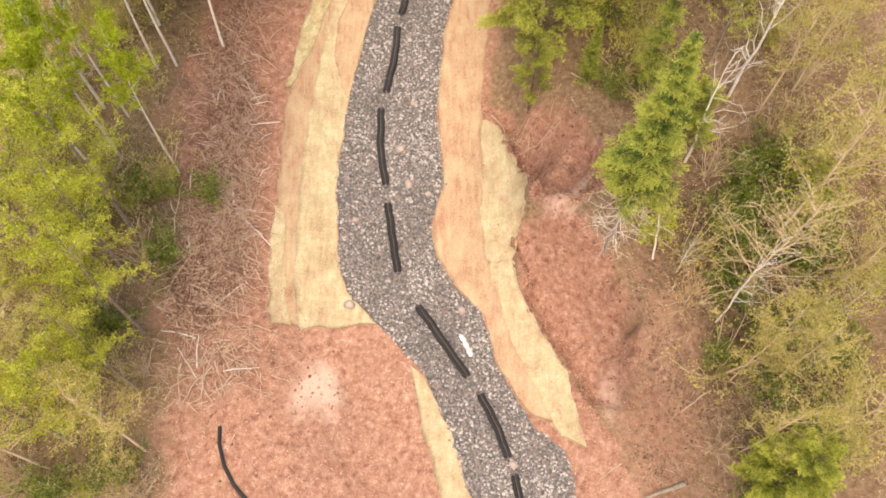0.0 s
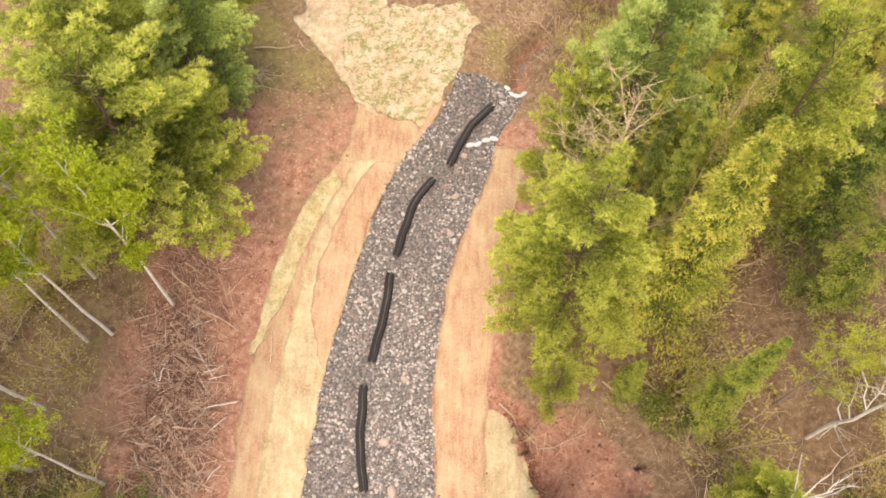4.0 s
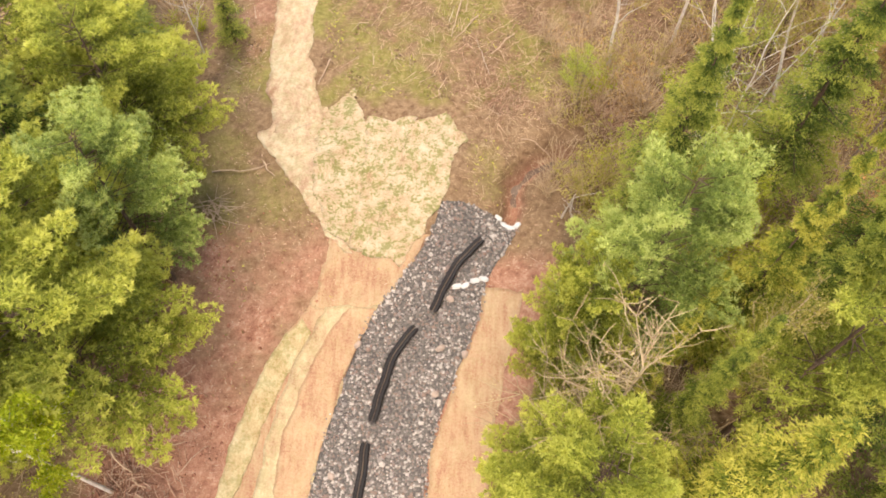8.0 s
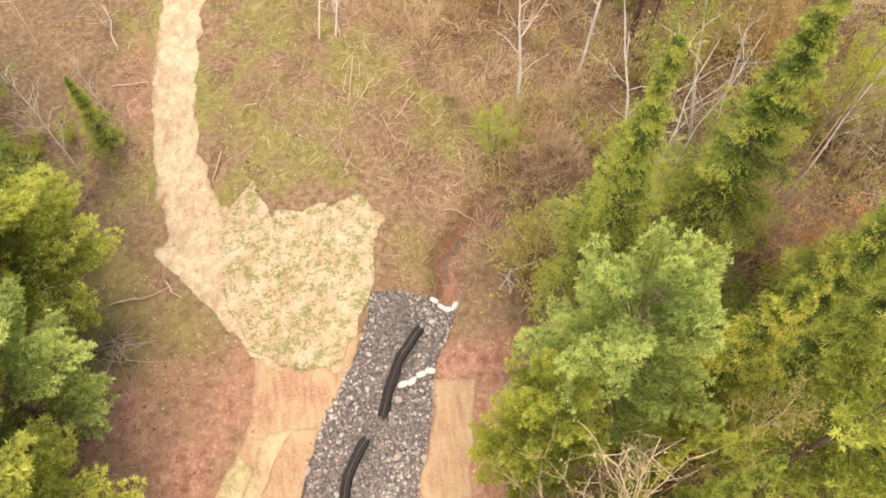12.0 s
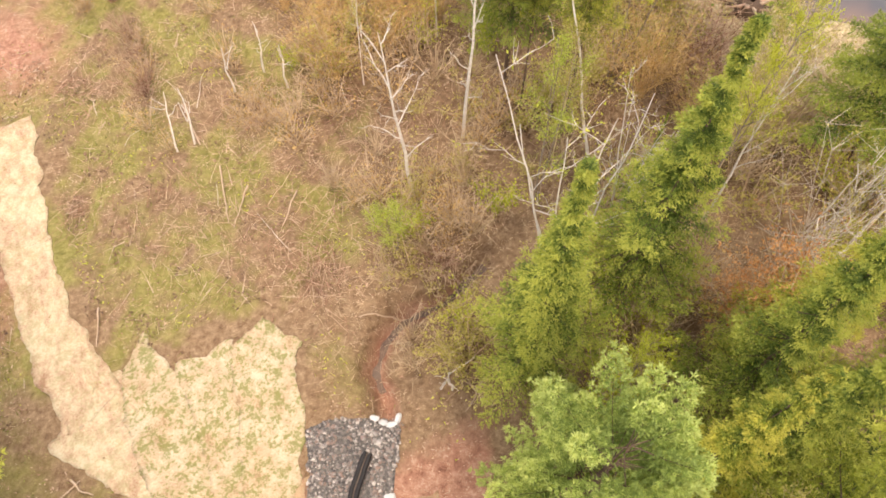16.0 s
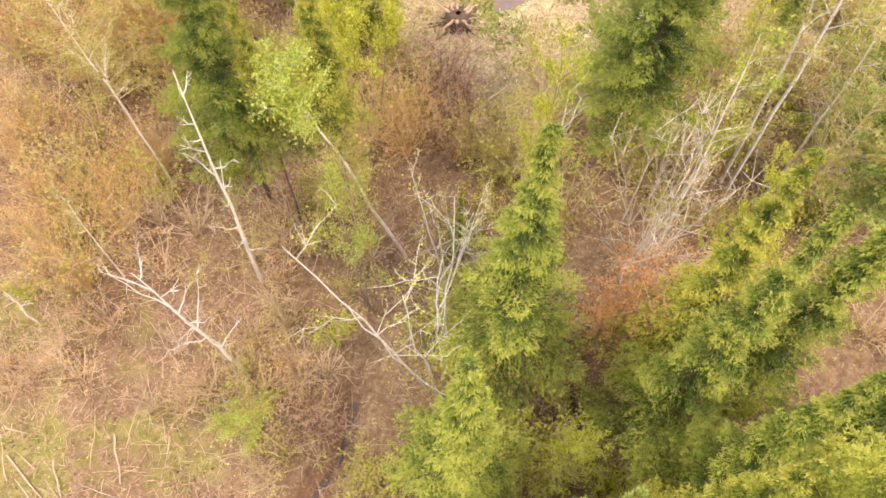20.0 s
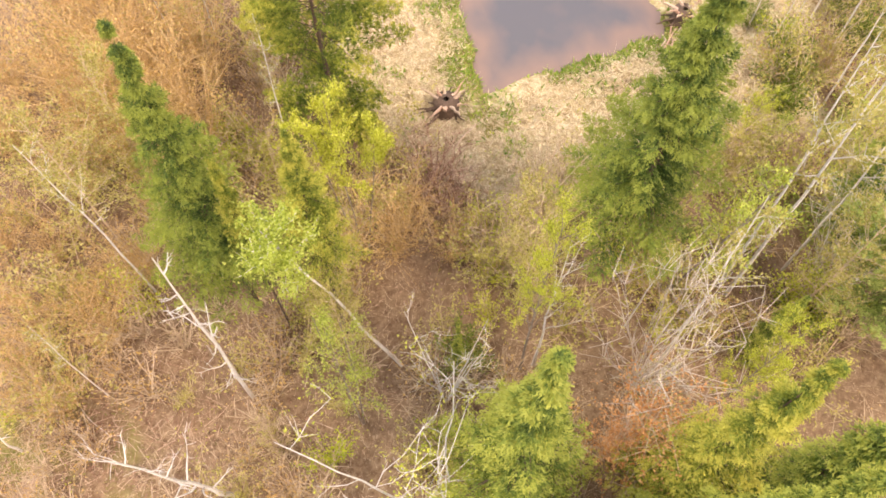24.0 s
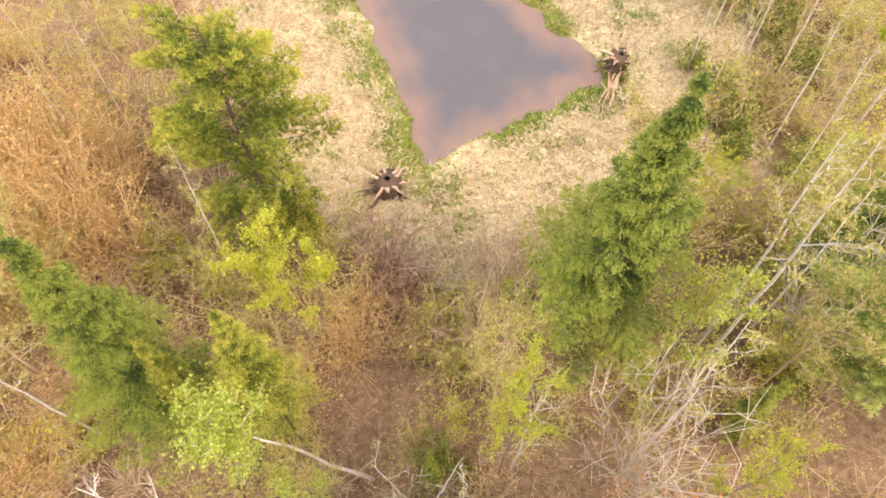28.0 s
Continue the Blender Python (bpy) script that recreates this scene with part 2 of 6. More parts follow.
TWIG_DARK = material("dark_dead_leaves", [(0.08, 0.045, 0.03), (0.16, 0.095, 0.06), (0.27, 0.17, 0.11)], 2, 12, 0.9, 0, "island")
TWIG_RED = material("dark_brush_twigs", [(0.17, 0.085, 0.056), (0.33, 0.175, 0.115), (0.57, 0.40, 0.285)], 2, 12, 0.9, 0, "island")
CUT_WOOD = material("bare_cut_wood", [(0.34, 0.23, 0.15), (0.62, 0.48, 0.36)], 3, 20, 0.85, 0.2)
PINE = material("pine_needles", [(0.17, 0.20, 0.028), (0.38, 0.415, 0.06), (0.61, 0.61, 0.13)], 0.9, 5, 0.6, 0, "island", 1.0, thin=0.4, young_lit=True)
PINE_BLUE = material("bluish_pine_needles", [(0.18, 0.24, 0.055), (0.37, 0.45, 0.11), (0.59, 0.645, 0.21)], 0.9, 5, 0.6, 0, "island", 1.0, thin=0.4, young_lit=True)
SPRUCE_DARK = material("dark_spruce_needles", [(0.06, 0.10, 0.02), (0.155, 0.215, 0.038), (0.33, 0.37, 0.065)], 0.9, 5, 0.6, 0, "island", 1.0, thin=0.4, young_lit=True)
SPRUCE = material("spruce_needles", [(0.075, 0.115, 0.02), (0.20, 0.26, 0.04), (0.44, 0.46, 0.085)], 0.9, 5, 0.6, 0, "island", 1.0, thin=0.4, young_lit=True)
SPRUCE_YELLOW = material("yellow_green_needles", [(0.10, 0.14, 0.02), (0.255, 0.30, 0.04), (0.55, 0.51, 0.09)], 0.9, 5, 0.6, 0, "island", 1.0, thin=0.4, young_lit=True)
SPRUCE_GOLD = material("golden_needles", [(0.12, 0.165, 0.022), (0.31, 0.345, 0.042), (0.60, 0.55, 0.10)], 0.9, 5, 0.6, 0, "island", 1.0, thin=0.4, young_lit=True)
LEAF_LIME = material("lime_spring_leaves", [(0.21, 0.285, 0.012), (0.38, 0.455, 0.02), (0.56, 0.60, 0.055)], 0.8, 5, 0.55, 0, "island", 1.0, thin=0.5)
LEAF_YELLOW = material("yellow_spring_leaves", [(0.28, 0.31, 0.03), (0.49, 0.525, 0.055), (0.67, 0.67, 0.11)], 0.8, 5, 0.55, 0, "island", 1.0, thin=0.5)
LEAF_BRIGHT = material("bright_yellow_leaves", [(0.33, 0.36, 0.03), (0.54, 0.56, 0.06), (0.72, 0.71, 0.13)], 0.8, 5, 0.55, 0, "island", 1.0, thin=0.5)
LEAF_SOFT = material("soft_green_leaves", [(0.23, 0.29, 0.035), (0.42, 0.49, 0.07), (0.60, 0.64, 0.15)], 0.8, 5, 0.55, 0, "island", 1.0, thin=0.5)
LEAF_OLIVE = material("olive_spring_leaves", [(0.29, 0.265, 0.06), (0.45, 0.40, 0.10), (0.61, 0.53, 0.185)], 0.8, 5, 0.55, 0, "island", 1.0, thin=0.5)
LEAF_GREEN = material("evergreen_leaves", [(0.08, 0.12, 0.02), (0.17, 0.225, 0.03), (0.30, 0.33, 0.06)], 0.8, 5, 0.55, 0, "island", 1.0, thin=0.4)
LEAF_RUST = material("rusty_dead_needles", [(0.38, 0.15, 0.05), (0.60, 0.27, 0.09), (0.73, 0.40, 0.17)], 0.8, 5, 0.8, 0, "island", thin=0.3)
BUD_ORANGE = material("orange_buds", [(0.42, 0.25, 0.08), (0.58, 0.37, 0.12), (0.70, 0.49, 0.20)], 0.8, 5, 0.8, 0, "island", thin=0.4)
BUD_TAN = material("tan_buds", [(0.34, 0.25, 0.11), (0.48, 0.37, 0.17), (0.62, 0.49, 0.26)], 0.8, 5, 0.8, 0, "island", thin=0.4)
SOIL = material("red_soil_lumps", [(0.22, 0.085, 0.055), (0.36, 0.165, 0.105), (0.48, 0.26, 0.175)], 2, 14, 0.95, 0.5, "island")
LITTER = material("fallen_leaves", [(0.19, 0.105, 0.065), (0.29, 0.175, 0.115), (0.38, 0.25, 0.165), (0.56, 0.43, 0.32)], 0.4, 4, 0.9, 0, "island", 1.3)
BLADE = material("grass_blades", [(0.12, 0.14, 0.03), (0.24, 0.245, 0.06), (0.42, 0.36, 0.15)], 0.5, 4, 0.8, 0, "island", 1.2, thin=0.4)
BLADE_GREEN = material("lush_grass_blades", [(0.10, 0.19, 0.02), (0.20, 0.32, 0.04), (0.36, 0.42, 0.08)], 0.5, 4, 0.8, 0, "island", 1.0, thin=0.4)
WET = material("wet_creek_mud", [(0.09, 0.055, 0.035), (0.19, 0.12, 0.08)], 3, 14, 0.45, 0.3, spec=0.4)
BLADE_DRY = material("dry_grass_blades", [(0.34, 0.25, 0.14), (0.54, 0.43, 0.27), (0.70, 0.59, 0.41)], 0.5, 4, 0.9, 0, "island", 1.0, thin=0.3)


# ---- helpers ----
def step(a, b, v):
    v = np.clip((v - a) / (b - a), 0, 1)
    return v * v * (3 - 2 * v)


def solid(name, verts, faces, smooth=False):
    """A mesh from arrays; all faces have as many corners as faces has columns."""
    verts, faces = np.asarray(verts, dtype=np.float32), np.asarray(faces, dtype=np.int32)
    me = bpy.data.meshes.new(name)
    k = faces.shape[1]
    me.vertices.add(len(verts))
    me.vertices.foreach_set("co", verts.ravel())
    me.loops.add(faces.size)
    me.loops.foreach_set("vertex_index", faces.ravel())
    me.polygons.add(len(faces))
    me.polygons.foreach_set("loop_start", np.arange(0, faces.size, k, dtype=np.int32))
    me.update(calc_edges=True)
    if smooth:
        me.polygons.foreach_set("use_smooth", np.ones(len(faces), dtype=bool))
    return me


def needles(name, V, F, young_lit):
    """Leaf mesh that carries each needle's new-growth tint and painted light in one value."""
    me = solid(name, V, F)
    at = me.attributes.new("young_lit", "FLOAT", "POINT")
    at.data.foreach_set("value", np.repeat(young_lit, 3).astype(np.float32))
    return me


def part(name, me, mat, parent=None, label=""):
    if isinstance(me, bmesh.types.BMesh):
        bm, me = me, bpy.data.meshes.new(name)
        bm.to_mesh(me)
        bm.free()
    if not me.materials:
        me.materials.append(mat)
    ob = new(name, me)
    if parent:
        ob.parent = parent
    if label:
        ob["label"] = label
    return ob


def thing(name, m, label, category, group=""):
    ob = new(name)
    ob.matrix_basis = m
    return tagged(ob, label, category, group)


def tubes(paths, sides=4):
    """Tapered tubes: each path is points (n, 3) with radii (n)."""
    V, F, base = [], [], 0
    a = np.arange(sides) * 2 * np.pi / sides
    for p, r in paths:
        p, r = np.asarray(p, float), np.asarray(r, float)
        d = np.gradient(p, axis=0)
        d /= np.linalg.norm(d, axis=1)[:, None] + 1e-9
        up = np.where(np.abs(d[:, 2:3]) > 0.9, [[1.0, 0, 0]], [[0, 0, 1.0]])
        u = np.cross(d, up)
        u /= np.linalg.norm(u, axis=1)[:, None] + 1e-9
        w = np.cross(d, u)
        ring = p[:, None] + r[:, None, None] * (np.cos(a)[None, :, None] * u[:, None] + np.sin(a)[None, :, None] * w[:, None])
        V.append(ring.reshape(-1, 3))
        n = len(p)
        i, j = np.meshgrid(np.arange(n - 1), np.arange(sides), indexing="ij")
        k = (j + 1) % sides
        F.append(np.stack([i * sides + j, i * sides + k, (i + 1) * sides + k, (i + 1) * sides + j], -1).reshape(-1, 4) + base)
        base += n * sides
    return np.concatenate(V), np.concatenate(F)


def flakes(rng, at, along, length, width, wild=0.6, level=0.0):
    """Small pointed three-cornered leaves at the points, set along the directions with some scatter."""
    n = len(at)
    d = along + rng.normal(0, wild, (n, 3))
    d /= np.linalg.norm(d, axis=1)[:, None] + 1e-9
    s = np.cross(d, rng.normal(0, 1, (n, 3)) + (0, 0, level))
    s /= np.linalg.norm(s, axis=1)[:, None] + 1e-9
    L = (length * rng.uniform(0.6, 1.4, n))[:, None]
    W = (width * rng.uniform(0.6, 1.4, n))[:, None]
    V = np.stack([at - s * W / 2, at + s * W / 2, at + d * L], 1).reshape(-1, 3)
    return V, np.arange(3 * n).reshape(-1, 3)


# ---- the lie of the land ----
MID_Y = (-6, 0, 5, 9, 11, 13.5, 17, 21, 25, 29, 33, 36, 40)
MID_X = (9.5, 5.2, 3.6, 1.5, 0.3, -1.5, -2.2, -2.4, -1.7, -0.4, 1.6, 3.4, 6.5)
POND = np.array([(23.75, 41.9), (25.0, 41.4), (27.2, 39.8), (28.4, 38.7), (30.0, 37.9), (30.6, 37.1), (31.5, 37.6), (32.3, 39.4), (33.2, 41.0), (34.5, 43.0), (37.0, 46.0), (37.5, 50.0), (34.0, 52.0), (32.0, 49.5), (30.6, 47.6), (28.6, 45.9), (26.3, 43.6)])
POND_Z = 5.5
CREEK = np.array([(2.6, 33.6), (2.9, 34.6), (2.9, 35.6), (3.6, 36.4), (4.6, 36.8), (6.1, 36.8), (7.8, 37.3), (9.4, 37.8), (12.5, 38.6), (16.0, 39.6), (18.5, 40.4)])


SLUMP_A = np.array([(3.2, 15.6), (4.6, 15.3), (5.4, 14.6), (6.3, 13.6), (7.1, 12.2), (7.7, 9.9), (7.4, 8.3), (6.5, 8.0), (5.6, 9.2), (4.8, 10.8), (3.7, 12.8)])
SLUMP_B = np.array([(2.2, 21.4), (3.6, 20.7), (5.3, 20.2), (7.0, 18.2), (6.6, 16.4), (5.4, 15.8), (4.0, 16.4), (3.9, 18.0), (2.9, 20.2)])


def outside(poly, x, y):
    """Signed distance to a closed outline: minus inside."""
    d = np.full(np.shape(x), 1e9)
    inside = np.zeros(np.shape(x), bool)
    for (ax, ay), (bx, by) in zip(poly, np.roll(poly, -1, 0)):
        ex, ey = bx - ax, by - ay
        t = np.clip(((x - ax) * ex + (y - ay) * ey) / (ex * ex + ey * ey), 0, 1)
        d = np.minimum(d, np.hypot(x - ax - t * ex, y - ay - t * ey))
        c = (ay > y) != (by > y)
        inside ^= c & (x < ex * (y - ay) / (ey if ey else 1e-9) + ax)
    return np.where(inside, -d, d)


def shore(x, y):
    """Signed distance to the pond's ragged waterline."""
    return outside(POND, x, y) + 0.22 * ripple(x, y, 1.5, 8.0)


def beside(line, x, y):
    d = np.full(np.shape(x), 1e9)
    for (ax, ay), (bx, by) in zip(line, line[1:]):
        ex, ey = bx - ax, by - ay
        t = np.clip(((x - ax) * ex + (y - ay) * ey) / (ex * ex + ey * ey), 0, 1)
        d = np.minimum(d, np.hypot(x - ax - t * ex, y - ay - t * ey))
    return d


def ripple(x, y, k, seed):
    """A cheap smooth unevenness of about one."""
    return (np.sin(k * x * 1.3 + seed) * np.sin(k * y * 1.1 + seed * 2.1) + 0.6 * np.sin(k * 2.3 * x + seed * 3.3 + 1.7 * np.sin(k * y)) * np.sin(k * 2.1 * y + seed)
            + 0.35 * np.sin(k * 4.7 * x + 2 * seed) * np.sin(k * 5.1 * y + seed + np.sin(k * 3 * x)))


def height(x, y):
    x, y = np.asarray(x, float), np.asarray(y, float)
    low = 0.2 * (np.maximum(y, -12) - 13.3)
    high = 4.3 + 0.068 * np.clip(x, -4, 21)
    k = step(30, 40, y)
    z = low * (1 - k) + high * k
    d = x - np.interp(y, MID_Y, MID_X)
    z = z + 2.2 * step(3.6, 11.5, -d) * (1 - 0.55 * step(20, 30, y)) * (1 - step(27, 36, y))
    z = z + (2.5 * step(5.0, 7.6, d + 0.5 * np.sin(y * 0.9)) * (1 - 0.5 * step(23, 28, y)) + 1.6 * step(7, 20, d)) * (1 - step(32, 39, y))
    z = z + 0.9 * np.exp(-((x - 13) ** 2 + (y - 31) ** 2) / 40)
    z = z - 0.3 * np.exp(-(d / 2.4) ** 2) * (1 - step(33, 36, y))
    z = z - 0.95 * np.exp(-(beside(CREEK, x, y) / 0.42) ** 2) * step(33.5, 34.5, y) * (1 - 0.75 * step(6.0, 9.0, x))
    for bowl in (SLUMP_A, SLUMP_B):
        e = outside(bowl, x, y) + 0.26 * ripple(x, y, 1.9, 5.0) + 0.12 * ripple(x, y, 5.5, 2.0)
        z = z - ((1.15 + 0.15 * ripple(x, y, 1.4, 3.0)) * step(0.05, -0.2, e) + 0.2 * step(-0.5, -0.9, e + 0.2 * ripple(x, y, 2.6, 9.0))) * step(2.8, 7.2, d)
    p = shore(x, y)
    z = np.where(p < 1.2, np.minimum(z, POND_Z - 0.45 + 0.75 * step(-1.2, 1.2, p)), z)
    return z


def ground_at(x, y):
    return float(height(x, y) + rough(x, y))


GRAVEL_L = ((-8, -2, 2, 4.8, 7.1, 9.6, 11.8, 12.9, 14.1, 18, 22, 25.7, 28.2, 30.2, 31.5, 33.3, 34.6), (7.6, 4.0, 2.2, 1.2, 0.4, -0.7, -2.9, -4.0, -4.4, -4.7, -4.3, -3.6, -2.95, -2.25, -1.3, -0.2, 0.15))
GRAVEL_R = ((-8, -2, 2, 4.8, 6.5, 7.4, 9.9, 12.1, 13.2, 14.7, 16, 18, 21.4, 25.4, 26.6, 28.5, 30.2, 31.7, 32.8, 33.5, 34.0, 34.6), (12, 8.0, 6.2, 5.3, 5.0, 3.8, 2.3, 1.7, 0.5, -0.3, -0.5, 0.1, -0.25, 0.05, 0.3, 1.0, 1.6, 1.9, 2.5, 3.0, 2.6, 0.9))


def gravel_in(x, y):
    """How far inside the gravel bed, in metres; minus outside."""
    jag = 0.12 * ripple(x, y, 2.6, 0.7)
    return np.minimum(np.minimum(x - np.interp(y, *GRAVEL_L), np.interp(y, *GRAVEL_R) - x), 34.6 - y) + jag


def rough(x, y):
    x, y = np.asarray(x, float), np.asarray(y, float)
    calm = 1 - 0.8 * step(-3.5, -1.0, gravel_in(x, y))
    water = step(0.0, 2.0, shore(x, y))
    return (0.10 * ripple(x, y, 0.8, 1.0) + 0.05 * ripple(x, y, 2.7, 2.0)) * calm * water


def zones(x, y):
    """Red soil, grass and dry straw over the plan, 0 to 1."""
    d = x - np.interp(y, MID_Y, MID_X)
    r = ripple(x, y, 0.55, 4.0)
    left = step(-11.7, -9.9, x + 0.7 * r + 0.05 * (y - 15)) * step(0.2, -1.2, d) * step(35.0, 31.8, y + 0.5 * r)
    right = np.maximum(step(0.5, -0.2, outside(SLUMP_A, x, y) + 0.25 * r), step(0.5, -0.2, outside(SLUMP_B, x, y) + 0.25 * r))
    right = np.maximum(right, step(0, 1, d) * step(4.9, 3.9, d + 0.3 * r) * step(33.4, 31.6, y))
    bed = np.exp(-(beside(CREEK, x, y) / 0.4) ** 2) * step(9.0, 6.0, x) * 0.85
    left = left * (1 - (0.42 + 0.22 * ripple(x, y, 1.3, 6.0)) * step(24, 29, y))
    soil = np.maximum(np.maximum(left, right), bed)
    soil = np.maximum(soil, 0.55 * np.exp(-((x - 8.4) ** 2 / 6 + (y - 7.5) ** 2 / 50)))
    soil = np.maximum(soil, 0.8 * np.exp(-((x + 5.6) ** 2 / 6 + (y - 55) ** 2 / 12)))
    soil = np.maximum(soil, 0.62 * np.exp(-((x + 8.3) ** 2 / 1.2 + (y - 45) ** 2 / 30)))
    north = step(38, 40, y) * step(9, 3, x + r) * step(-11, -8, x)
    grass = north * (0.52 + 0.32 * ripple(x, y, 0.75, 7.0) + 0.2 * ripple(x, y, 2.2, 3.0))
    grass = np.maximum(grass, 0.32 * step(-8.5, -10.5, x + r) * step(34, 28, y))
    grass = np.maximum(grass, 0.5 * np.exp(-((x + 6.3) ** 2 / 6 + (y - 34.5) ** 2 / 5)))
    grass = np.maximum(grass, 0.6 * np.exp(-((x + 8.8) ** 2 / 5 + (y - 34.5) ** 2 / 30)))
    grass = np.maximum(grass, 0.5 * np.exp(-((x - 1.8) ** 2 / 1.5 + (y - 36) ** 2 / 3)))
    p = shore(x, y)
    rim = step(1.9, 0.4, p + 0.9 * ripple(x, y, 0.9, 1.0))
    straw = step(8.5, 4.0, p + 1.4 * r) * step(18.5, 21, x) * (0.85 + 0.25 * ripple(x, y, 0.8, 5.0))
    grass = np.maximum(grass, rim * np.clip(0.75 + 0.4 * ripple(x, y, 0.9, 4.0), 0, 1) * step(18, 21, x))
    soil = soil * (1 - step(3, 1, p))
    pale = (0.95 + 0.45 * ripple(x, y, 1.7, 3.0)) * np.exp(-(((x + 5.0) / 1.0) ** 2 + ((y - 8.5) / 1.3) ** 2)) + 0.6 * np.exp(-(((x - 6.9) / 0.5) ** 2 + ((y - 8.6) / 1.1) ** 2))
    pale = np.maximum(pale, 0.75 * np.exp(-((0.7 * (x - 6.0) + 0.7 * (y - 16.9)) / 0.9) ** 2 - ((0.7 * (x - 6.0) - 0.7 * (y - 16.9)) / 0.3) ** 2) + 0.5 * np.exp(-((x - 5.0) ** 2 / 0.8 + (y - 15.6) ** 2 / 0.5)) * (1 + 0.5 * ripple(x, y, 3.1, 2.0)))
    pale = np.maximum(pale, 0.6 * step(0.6, 0.1, np.abs(x + 2.6 + 0.55 * (y - 32))) * step(29.5, 31, y) * step(33.5, 32, y))
    pale = np.maximum(pale, 0.55 * np.exp(-((x - 3.2) ** 2 / 3 + (y - 46.8) ** 2 / 0.15)))
    return soil, grass, straw, pale


def spaced(a, b, near, far, n):
    """Fine steps from a to b, widening outwards to far."""
    inner = np.arange(a, b + near / 2, near)
    out = far ** np.linspace(0, 1, n)[1:]
    return np.concatenate([a - out[::-1], inner, b + out])


gx, gy = spaced(-22, 42, 0.22, 2200, 26), spaced(-6, 64, 0.22, 2200, 26)
X, Y = np.meshgrid(gx, gy)
H = height(X, Y) + rough(X, Y)
H = np.where(gravel_in(X, Y) > 0.15, H - 0.05, H)
i, j = np.meshgrid(np.arange(len(gx) - 1), np.arange(len(gy) - 1))
q = j * len(gx) + i
me = solid("ground", np.stack([X, Y, H], -1).reshape(-1, 3), np.stack([q, q + 1, q + 1 + len(gx), q + len(gx)], -1).reshape(-1, 4), True)
soil, grass, straw, pale = zones(X.ravel(), Y.ravel())
at = me.color_attributes.new("zone", "FLOAT_COLOR", "POINT")
at.data.foreach_set("color", np.stack([soil, grass, straw, pale], -1).astype(np.float32).ravel())
ground = tagged(part("ground", me, GROUND), "uneven forest ground of red soil, leaf litter and grass", "ground", kind="structure")


def water_material():
    m = bpy.data.materials.new("pond_water")
    m.use_nodes = True
    n, l = m.node_tree.nodes, m.node_tree.links
    b = n["Principled BSDF"]
    b.inputs["Roughness"].default_value = 0.06
    co, no, ra, at = n.new("ShaderNodeTexCoord"), n.new("ShaderNodeTexNoise"), n.new("ShaderNodeValToRGB"), n.new("ShaderNodeAttribute")
    at.attribute_name = "shallow"
    no.inputs["Scale"].default_value = 0.8
    l.new(co.outputs["Object"], no.inputs["Vector"])
    ad = n.new("ShaderNodeMath")
    ad.operation = "MULTIPLY_ADD"
    ad.inputs[1].default_value = 0.5
    l.new(no.outputs[0], ad.inputs[0])
    l.new(at.outputs["Fac"], ad.inputs[2])
    e = ra.color_ramp.elements
    e[0].position, e[0].color = 0.25, (0.105, 0.10, 0.105, 1)
    e[1].position, e[1].color = 1.05, (0.21, 0.145, 0.115, 1)
    l.new(ad.outputs[0], ra.inputs[0])
    l.new(ra.outputs[0], b.inputs["Base Color"])
    bp, nb = n.new("ShaderNodeBump"), n.new("ShaderNodeTexNoise")
    nb.inputs["Scale"].default_value = 1.5
    bp.inputs["Strength"].default_value, bp.inputs["Distance"].default_value = 0.05, 0.05
    l.new(co.outputs["Object"], nb.inputs["Vector"])
    l.new(nb.outputs[0], bp.inputs["Height"])
    l.new(bp.outputs[0], b.inputs["Normal"])
    return m


wx, wy = np.arange(21, 40.1, 0.4), np.arange(34, 55.1, 0.4)
X, Y = np.meshgrid(wx, wy)
i, j = np.meshgrid(np.arange(len(wx) - 1), np.arange(len(wy) - 1))
q = (j * len(wx) + i).ravel()
p = shore(X, Y)
keep = (p.ravel() < 0.9)[q]
q = q[keep]
me = solid("pond", np.stack([X, Y, np.full_like(X, POND_Z)], -1).reshape(-1, 3), np.stack([q, q + 1, q + 1 + len(wx), q + len(wx)], -1))
at = me.attributes.new("shallow", "FLOAT", "POINT")
at.data.foreach_set("value", step(-1.5, 0.5, p + 0.25 * ripple(X, Y, 0.9, 2.0)).astype(np.float32).ravel())
tagged(part("pond", me, water_material()), "still muddy pond water reflecting the grey sky", "pond", kind="structure")


# ---- the gravel channel ----
def drape(name, grid, lift, mat, label, category, group="", thick=0.03, kind="", parent=None):
    """A cloth or bed laid over the ground: grid (n, m, 2) of plan points, with a turned-down edge."""
    n, m = grid.shape[:2]
    x, y = grid[..., 0], grid[..., 1]
    z = height(x, y) + rough(x, y) + lift
    top = np.stack([x, y, z], -1).reshape(-1, 3)
    i, j = np.meshgrid(np.arange(n - 1), np.arange(m - 1), indexing="ij")
    q = (i * m + j).ravel()
    F = [np.stack([q, q + m, q + m + 1, q + 1], -1)]
    rim = np.concatenate([np.arange(m), np.arange(1, n) * m + m - 1, (n - 1) * m + np.arange(m - 2, -1, -1), np.arange(n - 2, 0, -1) * m])
    low = top[rim] - (0, 0, thick + lift)
    k = np.arange(len(rim))
    kk = (k + 1) % len(rim)
    F.append(np.stack([rim[kk], rim[k], n * m + k, n * m + kk], -1))
    me = solid(name, np.concatenate([top, low]), np.concatenate(F), True)
    ob = part(name, me, mat, parent)
    tagged(ob, label, category, group, kind)
    return ob


